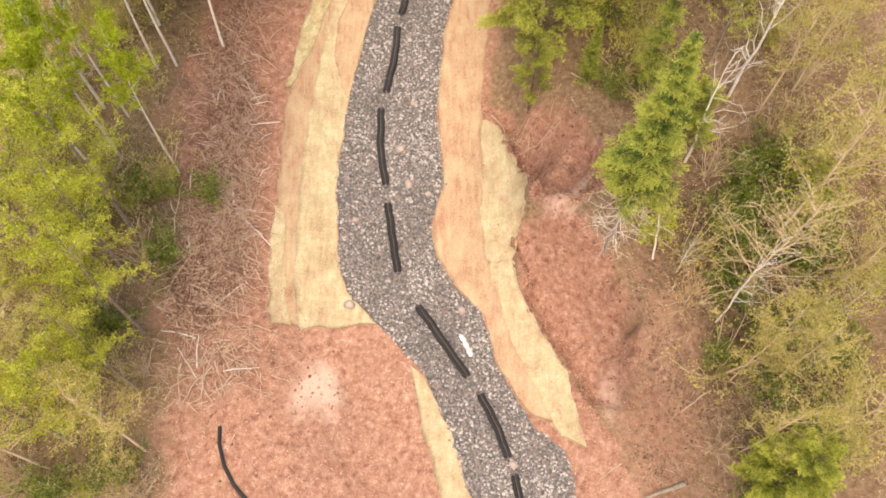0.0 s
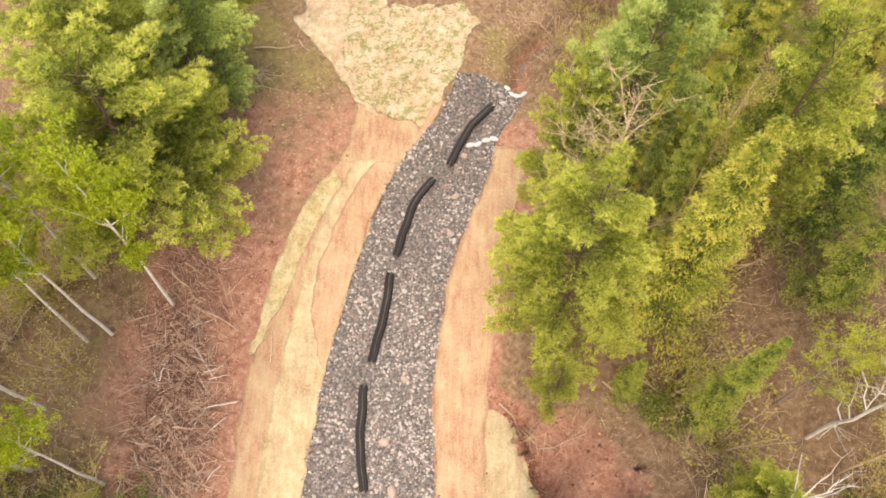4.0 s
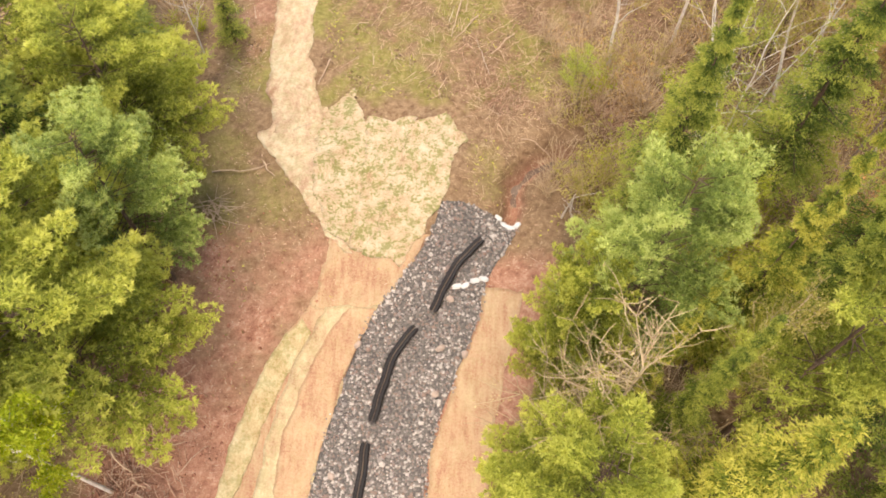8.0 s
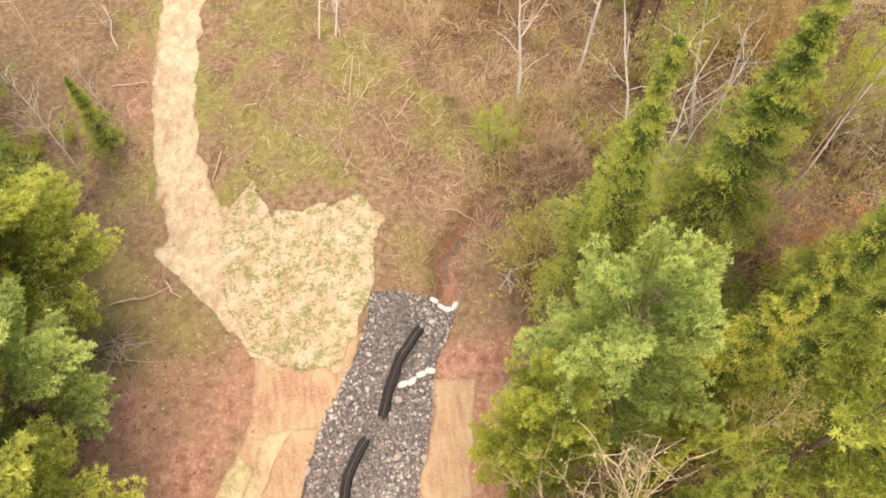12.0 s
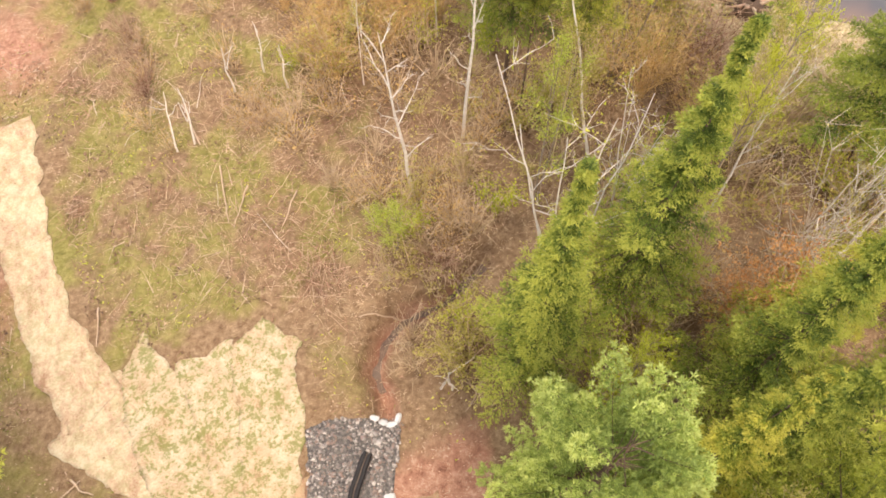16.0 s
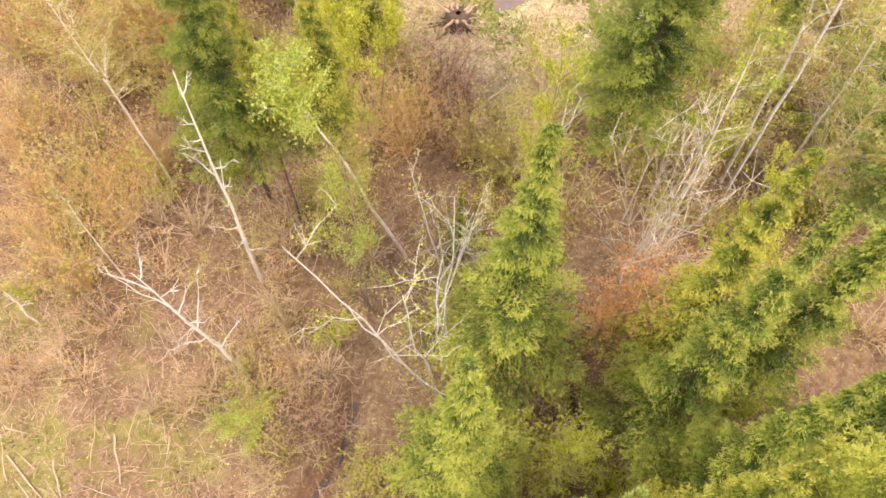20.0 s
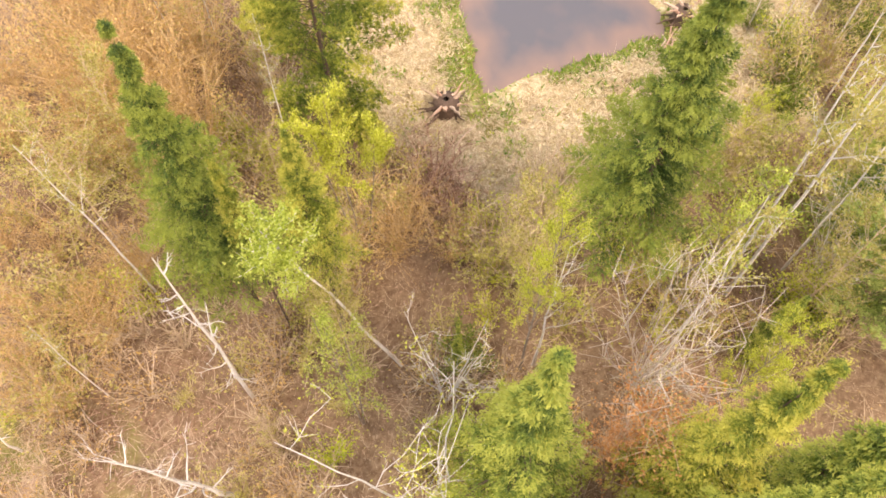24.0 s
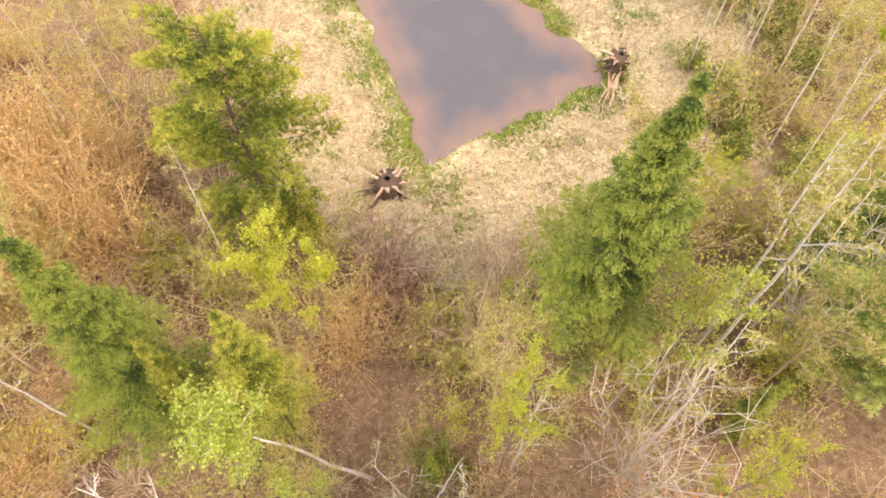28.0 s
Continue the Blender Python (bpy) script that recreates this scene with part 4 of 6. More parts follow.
def broadleaf(seed, h, R, leaf, bark, name, label, leaves=5000, stems=1, lean=(0, 0), fork=0.35, size=0.085, limbs_n=16, thick=0.011, clump=0.32, bend=0.035, twigs=9, rise=(0.5, 1.2)):
    """Spring tree: pale stems that fork into rising limbs and twigs, with small new leaves in loose clumps."""
    rng = np.random.default_rng(seed)
    ob = thing(name, pose(0, 0, 0), label, "tree")
    tips, fine = [], []
    for s in range(stems):
        a0 = rng.uniform(0, 6.283)
        foot = np.array([np.cos(a0), np.sin(a0), 0]) * (0.12 * (stems > 1))
        spread = R * (0.75 if stems > 1 else 0.08)
        top = foot + np.array([np.cos(a0) * spread + lean[0], np.sin(a0) * spread + lean[1], h * rng.uniform(0.86, 1.0)])
        stem = wander(rng, foot - (0, 0, 0.3), top, 9, bend * h / 8)
        r0 = thick * h / (1 + 0.25 * (stems - 1))
        stem_ob = part("trunk", solid("trunk", *tubes([(stem, np.linspace(r0, 0.012, 9))], 7), True), bark, ob)
        m = max(3, limbs_n // stems)
        for k in range(m):
            f = fork + (1 - fork) * (k + rng.random()) / m * 0.95
            i = f * 8
            b = stem[int(i)] + (stem[min(8, int(i) + 1)] - stem[int(i)]) * (i % 1)
            a = rng.uniform(0, 6.283)
            ln = R * rng.uniform(0.6, 1.1) * (1.15 - 0.75 * f)
            e = b + np.array([np.cos(a) * ln, np.sin(a) * ln, ln * rng.uniform(*rise)])
            limb = wander(rng, b, e, 5, 0.06 * ln)
            tips.append(limb[[2, 4]])
            for t in range(twigs):
                w = limb[rng.integers(1, 5)]
                dd = rng.normal(0, 1, 3) * (1, 1, 0.6) + (e - b) / (ln + 1e-6) * 0.7 + (0, 0, 0.25)
                dd = dd / np.linalg.norm(dd) * ln * rng.uniform(0.25, 0.55)
                twig = wander(rng, w, w + dd, 3, 0.03 * ln)
                fine.append((twig, [0.010, 0.007, 0.004]))
                tips.append(twig[[0, 2]])
            part("limb", solid("limb", *tubes([(limb, np.linspace(r0 * 0.4 * (1.1 - 0.6 * f), 0.006, 5))], 5)), bark, stem_ob)
    tagged(part("branchwork", solid("branchwork", *tubes(fine, 3)), bark, ob), kind="stuff")
    if leaves:
        runs = np.array(tips)[rng.integers(0, len(tips), leaves)]
        c = runs[:, 0] + (runs[:, 1] - runs[:, 0]) * rng.uniform(0.1, 1.12, (leaves, 1))
        P = c + rng.normal(0, clump * 0.5, (leaves, 3)) * rng.random((leaves, 1)) ** 1.3
        V, F = flakes(rng, P, runs[:, 1] - runs[:, 0] + (0, 0, -0.1), size, size * 0.75, 0.7, 1.2)
        part("crown", solid("crown", V, F), leaf, ob)
    return ob


def shrub(seed, h, R, mat, leaf, name, label, stems=16, twigs=9, leaves=0, size=0.07, r0=0.018, bend=0.05, reach=1.0):
    """A fan of thin stems from one root, with fine twigs and a few buds or leaves."""
    rng = np.random.default_rng(seed)
    ob = thing(name, pose(0, 0, 0), label, "shrub")
    runs, tips = [], []
    for s in range(stems):
        a = rng.uniform(0, 6.283)
        sp = R * rng.random() ** 0.6
        e = np.array([np.cos(a) * sp, np.sin(a) * sp, h * rng.uniform(0.6, 1.0) * (1 - 0.35 * (sp / R) ** 2)])
        st = wander(rng, (rng.normal(0, 0.08), rng.normal(0, 0.08), -0.1), e, 6, bend * h / 3)
        runs.append((st, np.linspace(r0 * rng.uniform(0.8, 1.7), 0.007, 6)))
        for t in range(twigs):
            w = st[rng.integers(1, 6)]
            dd = rng.normal(0, 1, 3) * (1, 1, 0.5) + e / np.linalg.norm(e)
            dd = dd / np.linalg.norm(dd) * h * reach * rng.uniform(0.12, 0.32)
            tw = np.array([w, w + dd])
            runs.append((tw, [0.009, 0.005]))
            tips.append(tw)
    tagged(part("branchwork", solid("branchwork", *tubes(runs, 3)), mat, ob), kind="stuff")
    if leaves:
        tips = np.concatenate(tips)
        P = tips[rng.integers(0, len(tips), leaves)] + rng.normal(0, 0.1, (leaves, 3))
        V, F = flakes(rng, P, np.tile((0, 0, 0.1), (leaves, 1)), size, size * 0.8, 1.0, 0.8)
        part("foliage", solid("foliage", V, F), leaf, ob)
    return ob


USED = set()


def plant(made, x, y, top=None, h=None, wide=1.0, turn=0.0, group=""):
    """Sets the first, or a copy, of a built plant on the ground at x, y so that it reaches the height top."""
    z = ground_at(x, y)
    k = (top - z) / h if top else wide
    w = wide if top else 1.0
    m = pose(x, y, z, 0, 0, turn) @ Matrix.Diagonal((k * w, k * w, k, 1))
    if made.name in USED:
        s = made.scale
        ob = copy_thing(made, m @ Matrix.Diagonal((1 / s[0], 1 / s[1], 1 / s[2], 1)))
    else:
        USED.add(made.name)
        made.matrix_basis = m
        bpy.context.view_layer.update()
        ob = made
    if group:
        ob["group"] = group
    return ob
CON = "conifers of the wood"
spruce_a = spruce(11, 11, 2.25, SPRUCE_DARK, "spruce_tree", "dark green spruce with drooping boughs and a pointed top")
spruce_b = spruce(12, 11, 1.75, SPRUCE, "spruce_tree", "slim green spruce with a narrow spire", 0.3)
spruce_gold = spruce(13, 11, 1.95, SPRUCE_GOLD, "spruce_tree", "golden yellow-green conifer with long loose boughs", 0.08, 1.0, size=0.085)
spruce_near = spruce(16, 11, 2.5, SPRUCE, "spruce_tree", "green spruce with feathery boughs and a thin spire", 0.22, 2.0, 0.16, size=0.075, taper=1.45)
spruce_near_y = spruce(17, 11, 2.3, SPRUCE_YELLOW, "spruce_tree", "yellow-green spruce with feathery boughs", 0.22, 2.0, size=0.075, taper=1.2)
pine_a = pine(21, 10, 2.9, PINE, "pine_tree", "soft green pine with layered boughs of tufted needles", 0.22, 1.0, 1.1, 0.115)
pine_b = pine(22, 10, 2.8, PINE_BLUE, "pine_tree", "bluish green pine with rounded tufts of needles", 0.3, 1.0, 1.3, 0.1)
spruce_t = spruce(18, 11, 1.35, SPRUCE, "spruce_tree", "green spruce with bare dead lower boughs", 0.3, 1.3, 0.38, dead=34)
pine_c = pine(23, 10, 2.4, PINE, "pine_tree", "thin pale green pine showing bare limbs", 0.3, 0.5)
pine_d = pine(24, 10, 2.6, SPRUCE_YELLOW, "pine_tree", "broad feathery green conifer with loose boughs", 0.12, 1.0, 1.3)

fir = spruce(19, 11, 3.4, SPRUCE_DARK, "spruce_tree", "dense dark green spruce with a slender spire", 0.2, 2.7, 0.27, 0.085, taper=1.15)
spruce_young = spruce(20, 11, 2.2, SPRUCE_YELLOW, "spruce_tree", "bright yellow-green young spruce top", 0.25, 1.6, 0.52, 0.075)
for made, h, x, y, top, wide, turn in (
        (pine_a, 10, -10.2, 26.6, 13.0, 1.25, 10), (pine_b, 10, -9.3, 31.0, 12.6, 1.0, 60), (pine_a, 10, -11.6, 29.8, 13.4, 1.1, 200), (pine_a, 10, -10.8, 35.4, 12.2, 1.25, 0), (spruce_a, 11, -13.2, 33.4, 13.5, 1.7, 80), (pine_a, 10, -14.2, 36.8, 13.0, 1.0, 140),
        (spruce_a, 11, -12.0, 38.6, 12.5, 1.7, 30), (spruce_b, 11, -9.2, 42.6, 8.0, 1.3, 30), (spruce_b, 11, -13.5, 42.0, 11.0, 1.3, 30), (spruce_a, 11, -14.5, 45.8, 12.0, 1.2, 70),
        (pine_a, 10, 4.1, 23.2, 13.3, 0.85, 90), (pine_b, 10, 5.8, 28.8, 15.0, 0.74, 0), (pine_a, 10, 4.3, 28.0, 12.2, 0.6, 130), (spruce_gold, 11, 7.2, 23.3, 16.0, 1.0, 0),
        (spruce_near_y, 11, 5.65, 26.0, 15.8, 0.3, 0), (spruce_near, 11, 6.65, 25.35, 15.5, 0.52, 40), (spruce_near_y, 11, 8.3, 28.2, 17.0, 0.72, 50), (spruce_near, 11, 9.9, 27.9, 17.4, 0.68, 50), (spruce_near, 11, 11.05, 29.55, 18.9, 0.66, 120), (spruce_near_y, 11, 13.0, 30.05, 17.4, 0.85, 20), (pine_c, 10, 9.2, 26.0, 16.0, 0.8, 20),
        (spruce_near, 11, 7.05, 33.05, 16.8, 0.9, 15), (spruce_near, 11, 10.75, 33.85, 18.0, 0.95, 200), (fir, 11, 18.9, 34.3, 18.9, 0.8, 0), (fir, 11, 12.1, 44.2, 18.0, 0.62, 100), (pine_d, 10, 19.4, 45.8, 15.6, 0.95, 10), (spruce_near, 11, 13.2, 36.9, 10.6, 0.4, 60),
        (spruce_young, 11, 12.65, 40.75, 16.5, 0.52, 0), (spruce_young, 11, 11.95, 42.65, 15.1, 0.38, 70), (spruce_b, 11, 13.6, 28.0, 16.5, 0.9, 170), (spruce_t, 11, 6.5, 13.4, 14.3, 1.0, 0), (spruce_b, 11, 8.4, 20.0, 12.0, 0.8, 33),
        (pine_c, 10, 3.9, 20.7, 7.0, 0.8, 33), (spruce_b, 11, 6.2, 20.9, 7.6, 1.2, 90), (pine_a, 10, 9.5, 17.3, 8.0, 0.9, 0), (pine_a, 10, 11.6, 4.6, 6.0, 0.9, 50), (spruce_b, 11, 12.4, 23.8, 16.0, 0.8, 0), (spruce_a, 11, 12.0, 26.0, 17.0, 0.75, 140), (pine_b, 10, 21.5, 26.5, 14.0, 1.0, 0),
        (spruce_b, 11, 18.2, 29.3, 11.0, 0.9, 45), (spruce_a, 11, 36.0, 33.0, 15.0, 1.1, 0), (spruce_a, 11, 24.0, 28.0, 15.0, 1.1, 60)):
    plant(made, x, y, top, h, wide, turn, CON)

birch_leafy = broadleaf(31, 11, 2.4, LEAF_LIME, BARK_WHITE, "birch_tree", "white-stemmed birch with fresh lime-green leaves", 13000, clump=0.36, size=0.105, thick=0.0085, fork=0.45)
birch_leafy2 = broadleaf(32, 11, 2.4, LEAF_LIME, BARK_WHITE, "birch_tree", "slim birch with bright lime spring leaves", 10000, clump=0.36, size=0.105, thick=0.0085, fork=0.5)
tree_yellow = broadleaf(33, 10, 2.6, LEAF_YELLOW, BARK_GREY, "young_tree", "grey-barked tree with yellow-green spring leaves", 9000, clump=0.3, size=0.08, limbs_n=24)
tree_olive = broadleaf(34, 9, 2.4, LEAF_OLIVE, TWIG, "young_tree", "tan-barked tree with sparse olive leaf buds", 4600, clump=0.45, size=0.085, limbs_n=24, thick=0.007)
bare_birch = broadleaf(35, 9, 2.5, LEAF_LIME, BARK_WHITE, "dead_birch", "leafless white birch with upswept bare limbs", 0, fork=0.25, limbs_n=14, thick=0.0105, twigs=6, bend=0.06, rise=(0.6, 1.4))
bare_birch2 = broadleaf(36, 9, 1.6, LEAF_LIME, BARK_WHITE, "dead_birch", "bare white birch stem with short broken limbs", 0, fork=0.4, limbs_n=9, thick=0.0095, twigs=5, bend=0.06, rise=(0.9, 1.9))
slim_birch = broadleaf(40, 10, 1.3, LEAF_OLIVE, BARK_WHITE, "birch_tree", "tall slim white birch with few small leaves", 700, fork=0.55, limbs_n=9, thick=0.0065, lean=(0.5, 0.3))
multi_birch = broadleaf(37, 9, 2.4, LEAF_OLIVE, BARK_WHITE, "birch_tree", "several pale bare birch stems from one stump", 500, stems=5, limbs_n=20, thick=0.013)
bare_tree = broadleaf(38, 8, 2.4, LEAF_OLIVE, TWIG, "bare_tree", "leafless tan tree with a wide fan of twigs", 1500, fork=0.15, limbs_n=40, thick=0.008, size=0.07)
tan_tree = broadleaf(47, 8, 2.7, BUD_TAN, TWIG_TAN, "bare_tree", "tan leafless tree with a fan of radiating twigs", 1300, fork=0.3, limbs_n=34, thick=0.008, size=0.05, twigs=16, clump=0.35, rise=(0.1, 0.8))
leaning_lime = broadleaf(39, 10, 1.5, LEAF_SOFT, BARK_WHITE, "birch_tree", "leaning white birch with a rounded bright green crown", 6500, fork=0.8, clump=0.4, lean=(-1.5, 1.9), size=0.065, thick=0.0068)
fork_birch = broadleaf(41, 9, 1.7, LEAF_LIME, BARK_WHITE, "dead_birch", "bare white birch with many pale forked limbs", 0, fork=0.34, limbs_n=11, thick=0.0095, lean=(-0.9, -0.2), twigs=5, bend=0.06, rise=(0.9, 1.9))
tall_birch = broadleaf(42, 12.5, 1.1, LEAF_LIME, BARK_WHITE, "dead_birch", "tall bare birch with peeling white bark", 0, fork=0.22, limbs_n=14, thick=0.0062, lean=(-0.2, -1.0), twigs=5, bend=0.03, rise=(0.8, 1.7))
fan_birch = broadleaf(46, 9, 2.7, LEAF_YELLOW, BARK_WHITE, "birch_tree", "cluster of leaning pale birch stems from one stump", 700, stems=5, limbs_n=16, thick=0.0105, lean=(0.3, 2.2), clump=0.4, size=0.07, bend=0.11, twigs=5)
airy_lime = broadleaf(43, 6, 1.7, LEAF_SOFT, BARK_GREY, "young_tree", "low airy sapling with tiny soft green leaves", 3800, stems=3, fork=0.3, clump=0.5, size=0.07)

yellow_bush = broadleaf(44, 7, 1.9, LEAF_BRIGHT, BARK_GREY, "young_tree", "rounded young tree with bright yellow-green leaves", 12000, stems=3, fork=0.58, clump=0.34, size=0.085, limbs_n=24)
DEC = "broadleaf trees of the wood"
for made, h, x, y, top, wide, turn in (
        (birch_leafy, 11, -10.0, 23.8, 14.0, 0.8, 0), (birch_leafy2, 11, -11.8, 22.4, 14.0, 0.8, 50), (birch_leafy, 11, -12.5, 22.0, 14.0, 0.8, 120), (birch_leafy2, 11, -12.8, 24.4, 14.5, 0.9, 0), (birch_leafy, 11, -14.5, 20.0, 14.0, 0.9, 200), (birch_leafy2, 11, -13.4, 17.6, 13.0, 0.9, 160), (birch_leafy2, 11, -11.2, 17.4, 11.0, 0.8, 20), (birch_leafy, 11, -15.8, 22.4, 13.5, 0.9, 20),
        (birch_leafy2, 11, -13.4, 19.6, 13.0, 0.8, 70), (birch_leafy, 11, -13.6, 16.2, 12.5, 0.8, 250), (tree_yellow, 10, -12.6, 14.6, 12.0, 0.9, 0), (tree_yellow, 10, -14.6, 12.6, 13.0, 1.0, 90), (tree_yellow, 10, -11.6, 10.4, 9.5, 0.9, 200), (tree_yellow, 10, -12.2, 12.4, 10.5, 0.9, 300), (tree_olive, 9, -13.2, 8.0, 9.0, 1.0, 0), (tree_olive, 9, -11.0, 6.0, 8.0, 1.0, 80), (tree_olive, 9, -14.4, 5.4, 9.0, 1.1, 180), (birch_leafy, 11, -17.0, 25.5, 14.0, 1.0, 10), (birch_leafy2, 11, -16.4, 29.0, 14.0, 1.0, 10),
        (airy_lime, 6, -9.4, 34.2, 10.2, 0.7, 0), (bare_birch, 9, 9.9, 16.9, 10.4, 1.05, 20), (bare_birch, 9, 11.9, 19.6, 13.0, 0.9, 160), (bare_birch, 9, 10.6, 10.6, 9.0, 0.7, 0), (tree_olive, 9, 12.6, 13.2, 13.5, 1.0, 40), (tree_olive, 9, 12.0, 8.0, 8.5, 1.0, 200), (tree_olive, 9, 12.8, 18.6, 11.5, 1.0, 10), (tree_yellow, 10, 11.0, 20.6, 11.5, 0.7, 10), (bare_tree, 8, 11.6, 11.6, 10.5, 1.0, 70), (tree_olive, 9, 15.6, 16.8, 13.0, 1.1, 40), (tree_olive, 9, 14.4, 19.6, 13.5, 1.1, 190), (tree_olive, 9, 10.9, 8.4, 8.5, 0.8, 100), (tree_olive, 9, 11.0, 5.9, 8.0, 0.8, 300), (tree_olive, 9, 14.2, 11.0, 11.0, 1.0, 30), (tree_olive, 9, 13.6, 6.2, 9.0, 1.0, 260),
        (tan_tree, 8, 4.7, 25.3, 14.0, 0.85, 0), (tree_olive, 9, 7.9, 26.5, 14.0, 0.5, 0), (tree_yellow, 10, 8.6, 30.9, 12.2, 0.5, 0), (airy_lime, 6, 5.3, 39.2, 8.4, 0.9, 0),
        (fan_birch, 9, 9.3, 35.0, 14.6, 0.9, 0), (yellow_bush, 7, 15.5, 42.0, 13.3, 0.55, 60), (bare_birch2, 9, 14.5, 34.9, 15.4, 0.6, 100), (tree_yellow, 10, 14.2, 35.2, 16.2, 0.42, 100), (tree_olive, 9, 15.6, 36.0, 14.6, 0.6, 100), (slim_birch, 10, 16.8, 45.8, 13.8, 0.7, 0), (tree_yellow, 10, 15.1, 30.0, 15.0, 0.4, 140), (multi_birch, 9, 12.4, 36.8, 12.0, 0.8, 60), (airy_lime, 6, 10.4, 38.6, 12.6, 0.6, 160), (tree_olive, 9, 11.6, 39.6, 12.0, 0.6, 100),
        (slim_birch, 10, 19.8, 30.6, 18.8, 0.9, 0), (slim_birch, 10, 20.2, 30.9, 18.0, 0.9, 70), (slim_birch, 10, 22.0, 29.2, 15.0, 1.0, 0), (slim_birch, 10, 16.3, 31.6, 16.4, 0.8, 20), (slim_birch, 10, 16.9, 33.0, 12.8, 0.9, 200), (multi_birch, 9, 22.6, 27.4, 13.0, 0.9, 0), (slim_birch, 10, 29.4, 30.2, 14.0, 0.9, 40), (slim_birch, 10, 30.6, 32.6, 12.5, 0.8, 150), (slim_birch, 10, 30.0, 33.0, 12.0, 0.8, 300), (slim_birch, 10, 27.6, 29.4, 14.0, 0.9, 100), (slim_birch, 10, 32.0, 30.8, 14.0, 0.9, 10), (slim_birch, 10, 33.2, 32.0, 14.0, 0.9, 60),
        (tree_yellow, 10, 24.6, 32.4, 11.0, 0.8, 0), (airy_lime, 6, 26.0, 29.6, 11.0, 1.0, 60), (tree_olive, 9, 20.0, 28.6, 13.0, 0.9, 0), (bare_birch, 9, -10.2, 41.4, 10.2, 0.6, 0), (bare_birch, 9, -9.4, 44.2, 7.8, 0.5, 90), (bare_birch2, 9, -13.6, 46.5, 11.0, 0.9, 0), (tree_olive, 9, -12.6, 48.6, 11.0, 0.9, 0), (tree_olive, 9, -11.0, 53.0, 11.0, 0.9, 70),
        (slim_birch, 10, 7.0, 46.6, 10.5, 0.8, 0), (slim_birch, 10, 10.6, 47.4, 14.5, 0.8, 130), (slim_birch, 10, 20.8, 53.0, 12.4, 0.8, 0), (slim_birch, 10, 19.0, 53.2, 11.4, 0.8, 90),
        (tree_olive, 9, 14.0, 50.6, 12.0, 1.0, 0), (tree_olive, 9, 11.4, 49.6, 12.5, 1.0, 99), (bare_tree, 8, 24.5, 26.5, 13.0, 1.0, 0), (birch_leafy, 11, 31.0, 27.6, 14.0, 1.0, 0), (tree_olive, 9, 25.2, 29.0, 12.0, 0.9, 200), (tree_olive, 9, 32.4, 33.4, 11.5, 0.9, 0), (tree_olive, 9, 35.0, 34.6, 12.0, 1.0, 70), (tree_olive, 9, 34.4, 30.6, 13.0, 1.0, 140), (tree_olive, 9, 30.2, 29.4, 12.5, 0.9, 30), (tree_olive, 9, 38.0, 36.0, 12.5, 1.1, 10), (tree_olive, 9, 22.4, 52.4, 11.5, 0.9, 20), (tree_olive, 9, 20.6, 55.4, 12.0, 1.0, 80), (tree_olive, 9, 23.6, 55.6, 12.0, 1.0, 160), (tree_olive, 9, 26.0, 54.0, 11.5, 0.9, 250), (slim_birch, 10, 34.0, 33.6, 13.5, 0.9, 200), (slim_birch, 10, 35.2, 32.6, 14.0, 0.9, 260), (slim_birch, 10, 31.2, 34.0, 12.0, 0.8, 90), (slim_birch, 10, 22.2, 50.0, 12.5, 0.8, 30), (slim_birch, 10, 23.0, 48.6, 11.5, 0.8, 190)):
    plant(made, x, y, top, h, wide, turn, DEC)
plant(leaning_lime, 12.85, 38.7, 15.5, 10, 1.0, 0, DEC)
plant(fork_birch, 6.67, 40.93, 13.6, 9, 1.0, 0, DEC)
plant(tall_birch, 9.42, 42.45, 17.0, 12.5, 1.0, 0, DEC)

# ---- shrubs ----
twiggy = shrub(51, 2.4, 1.3, TWIG, BUD_TAN, "bare_shrub", "leafless tan shrub of fine twigs", 15, 8, 160, 0.05)
twiggy2 = shrub(52, 2.0, 1.1, TWIG, BUD_ORANGE, "bare_shrub", "leafless shrub of thin brown twigs", 14, 8, 260, 0.07)
budding = shrub(53, 2.2, 1.0, TWIG, LEAF_LIME, "budding_shrub", "shrub with tiny fresh green leaves", 10, 8, 1200, 0.075)
golden = shrub(54, 2.6, 1.2, TWIG, LEAF_YELLOW, "budding_shrub", "shrub with small yellow-green leaves", 11, 8, 1000, 0.08)
orange = shrub(55, 4.4, 1.9, TWIG_ORANGE, BUD_ORANGE, "budding_shrub", "tall shrub hazy with orange-brown buds", 22, 10, 1700, 0.06)
grey_bush = shrub(56, 7.4, 2.6, TWIG_PALE, LEAF_OLIVE, "bare_shrub", "large pale grey bush of spreading bare stems", 27, 14, 700, r0=0.015, bend=0.06, reach=0.45)
rusty = shrub(57, 6.3, 0.9, TWIG, LEAF_RUST, "dead_shrub", "rusty brown dead young conifer", 14, 16, 4200, 0.08)
plant(grey_bush, 15.3, 32.0)
plant(grey_bush, 22.6, 28.2, turn=100, wide=0.9)
plant(rusty, 13.5, 31.2, 11.8, 6.3, 1.1)
plant(rusty, 13.1, 31.9, 10.2, 6.3, 0.8, 90)
rs = random.Random(7)
SH = "shrubs under the trees"


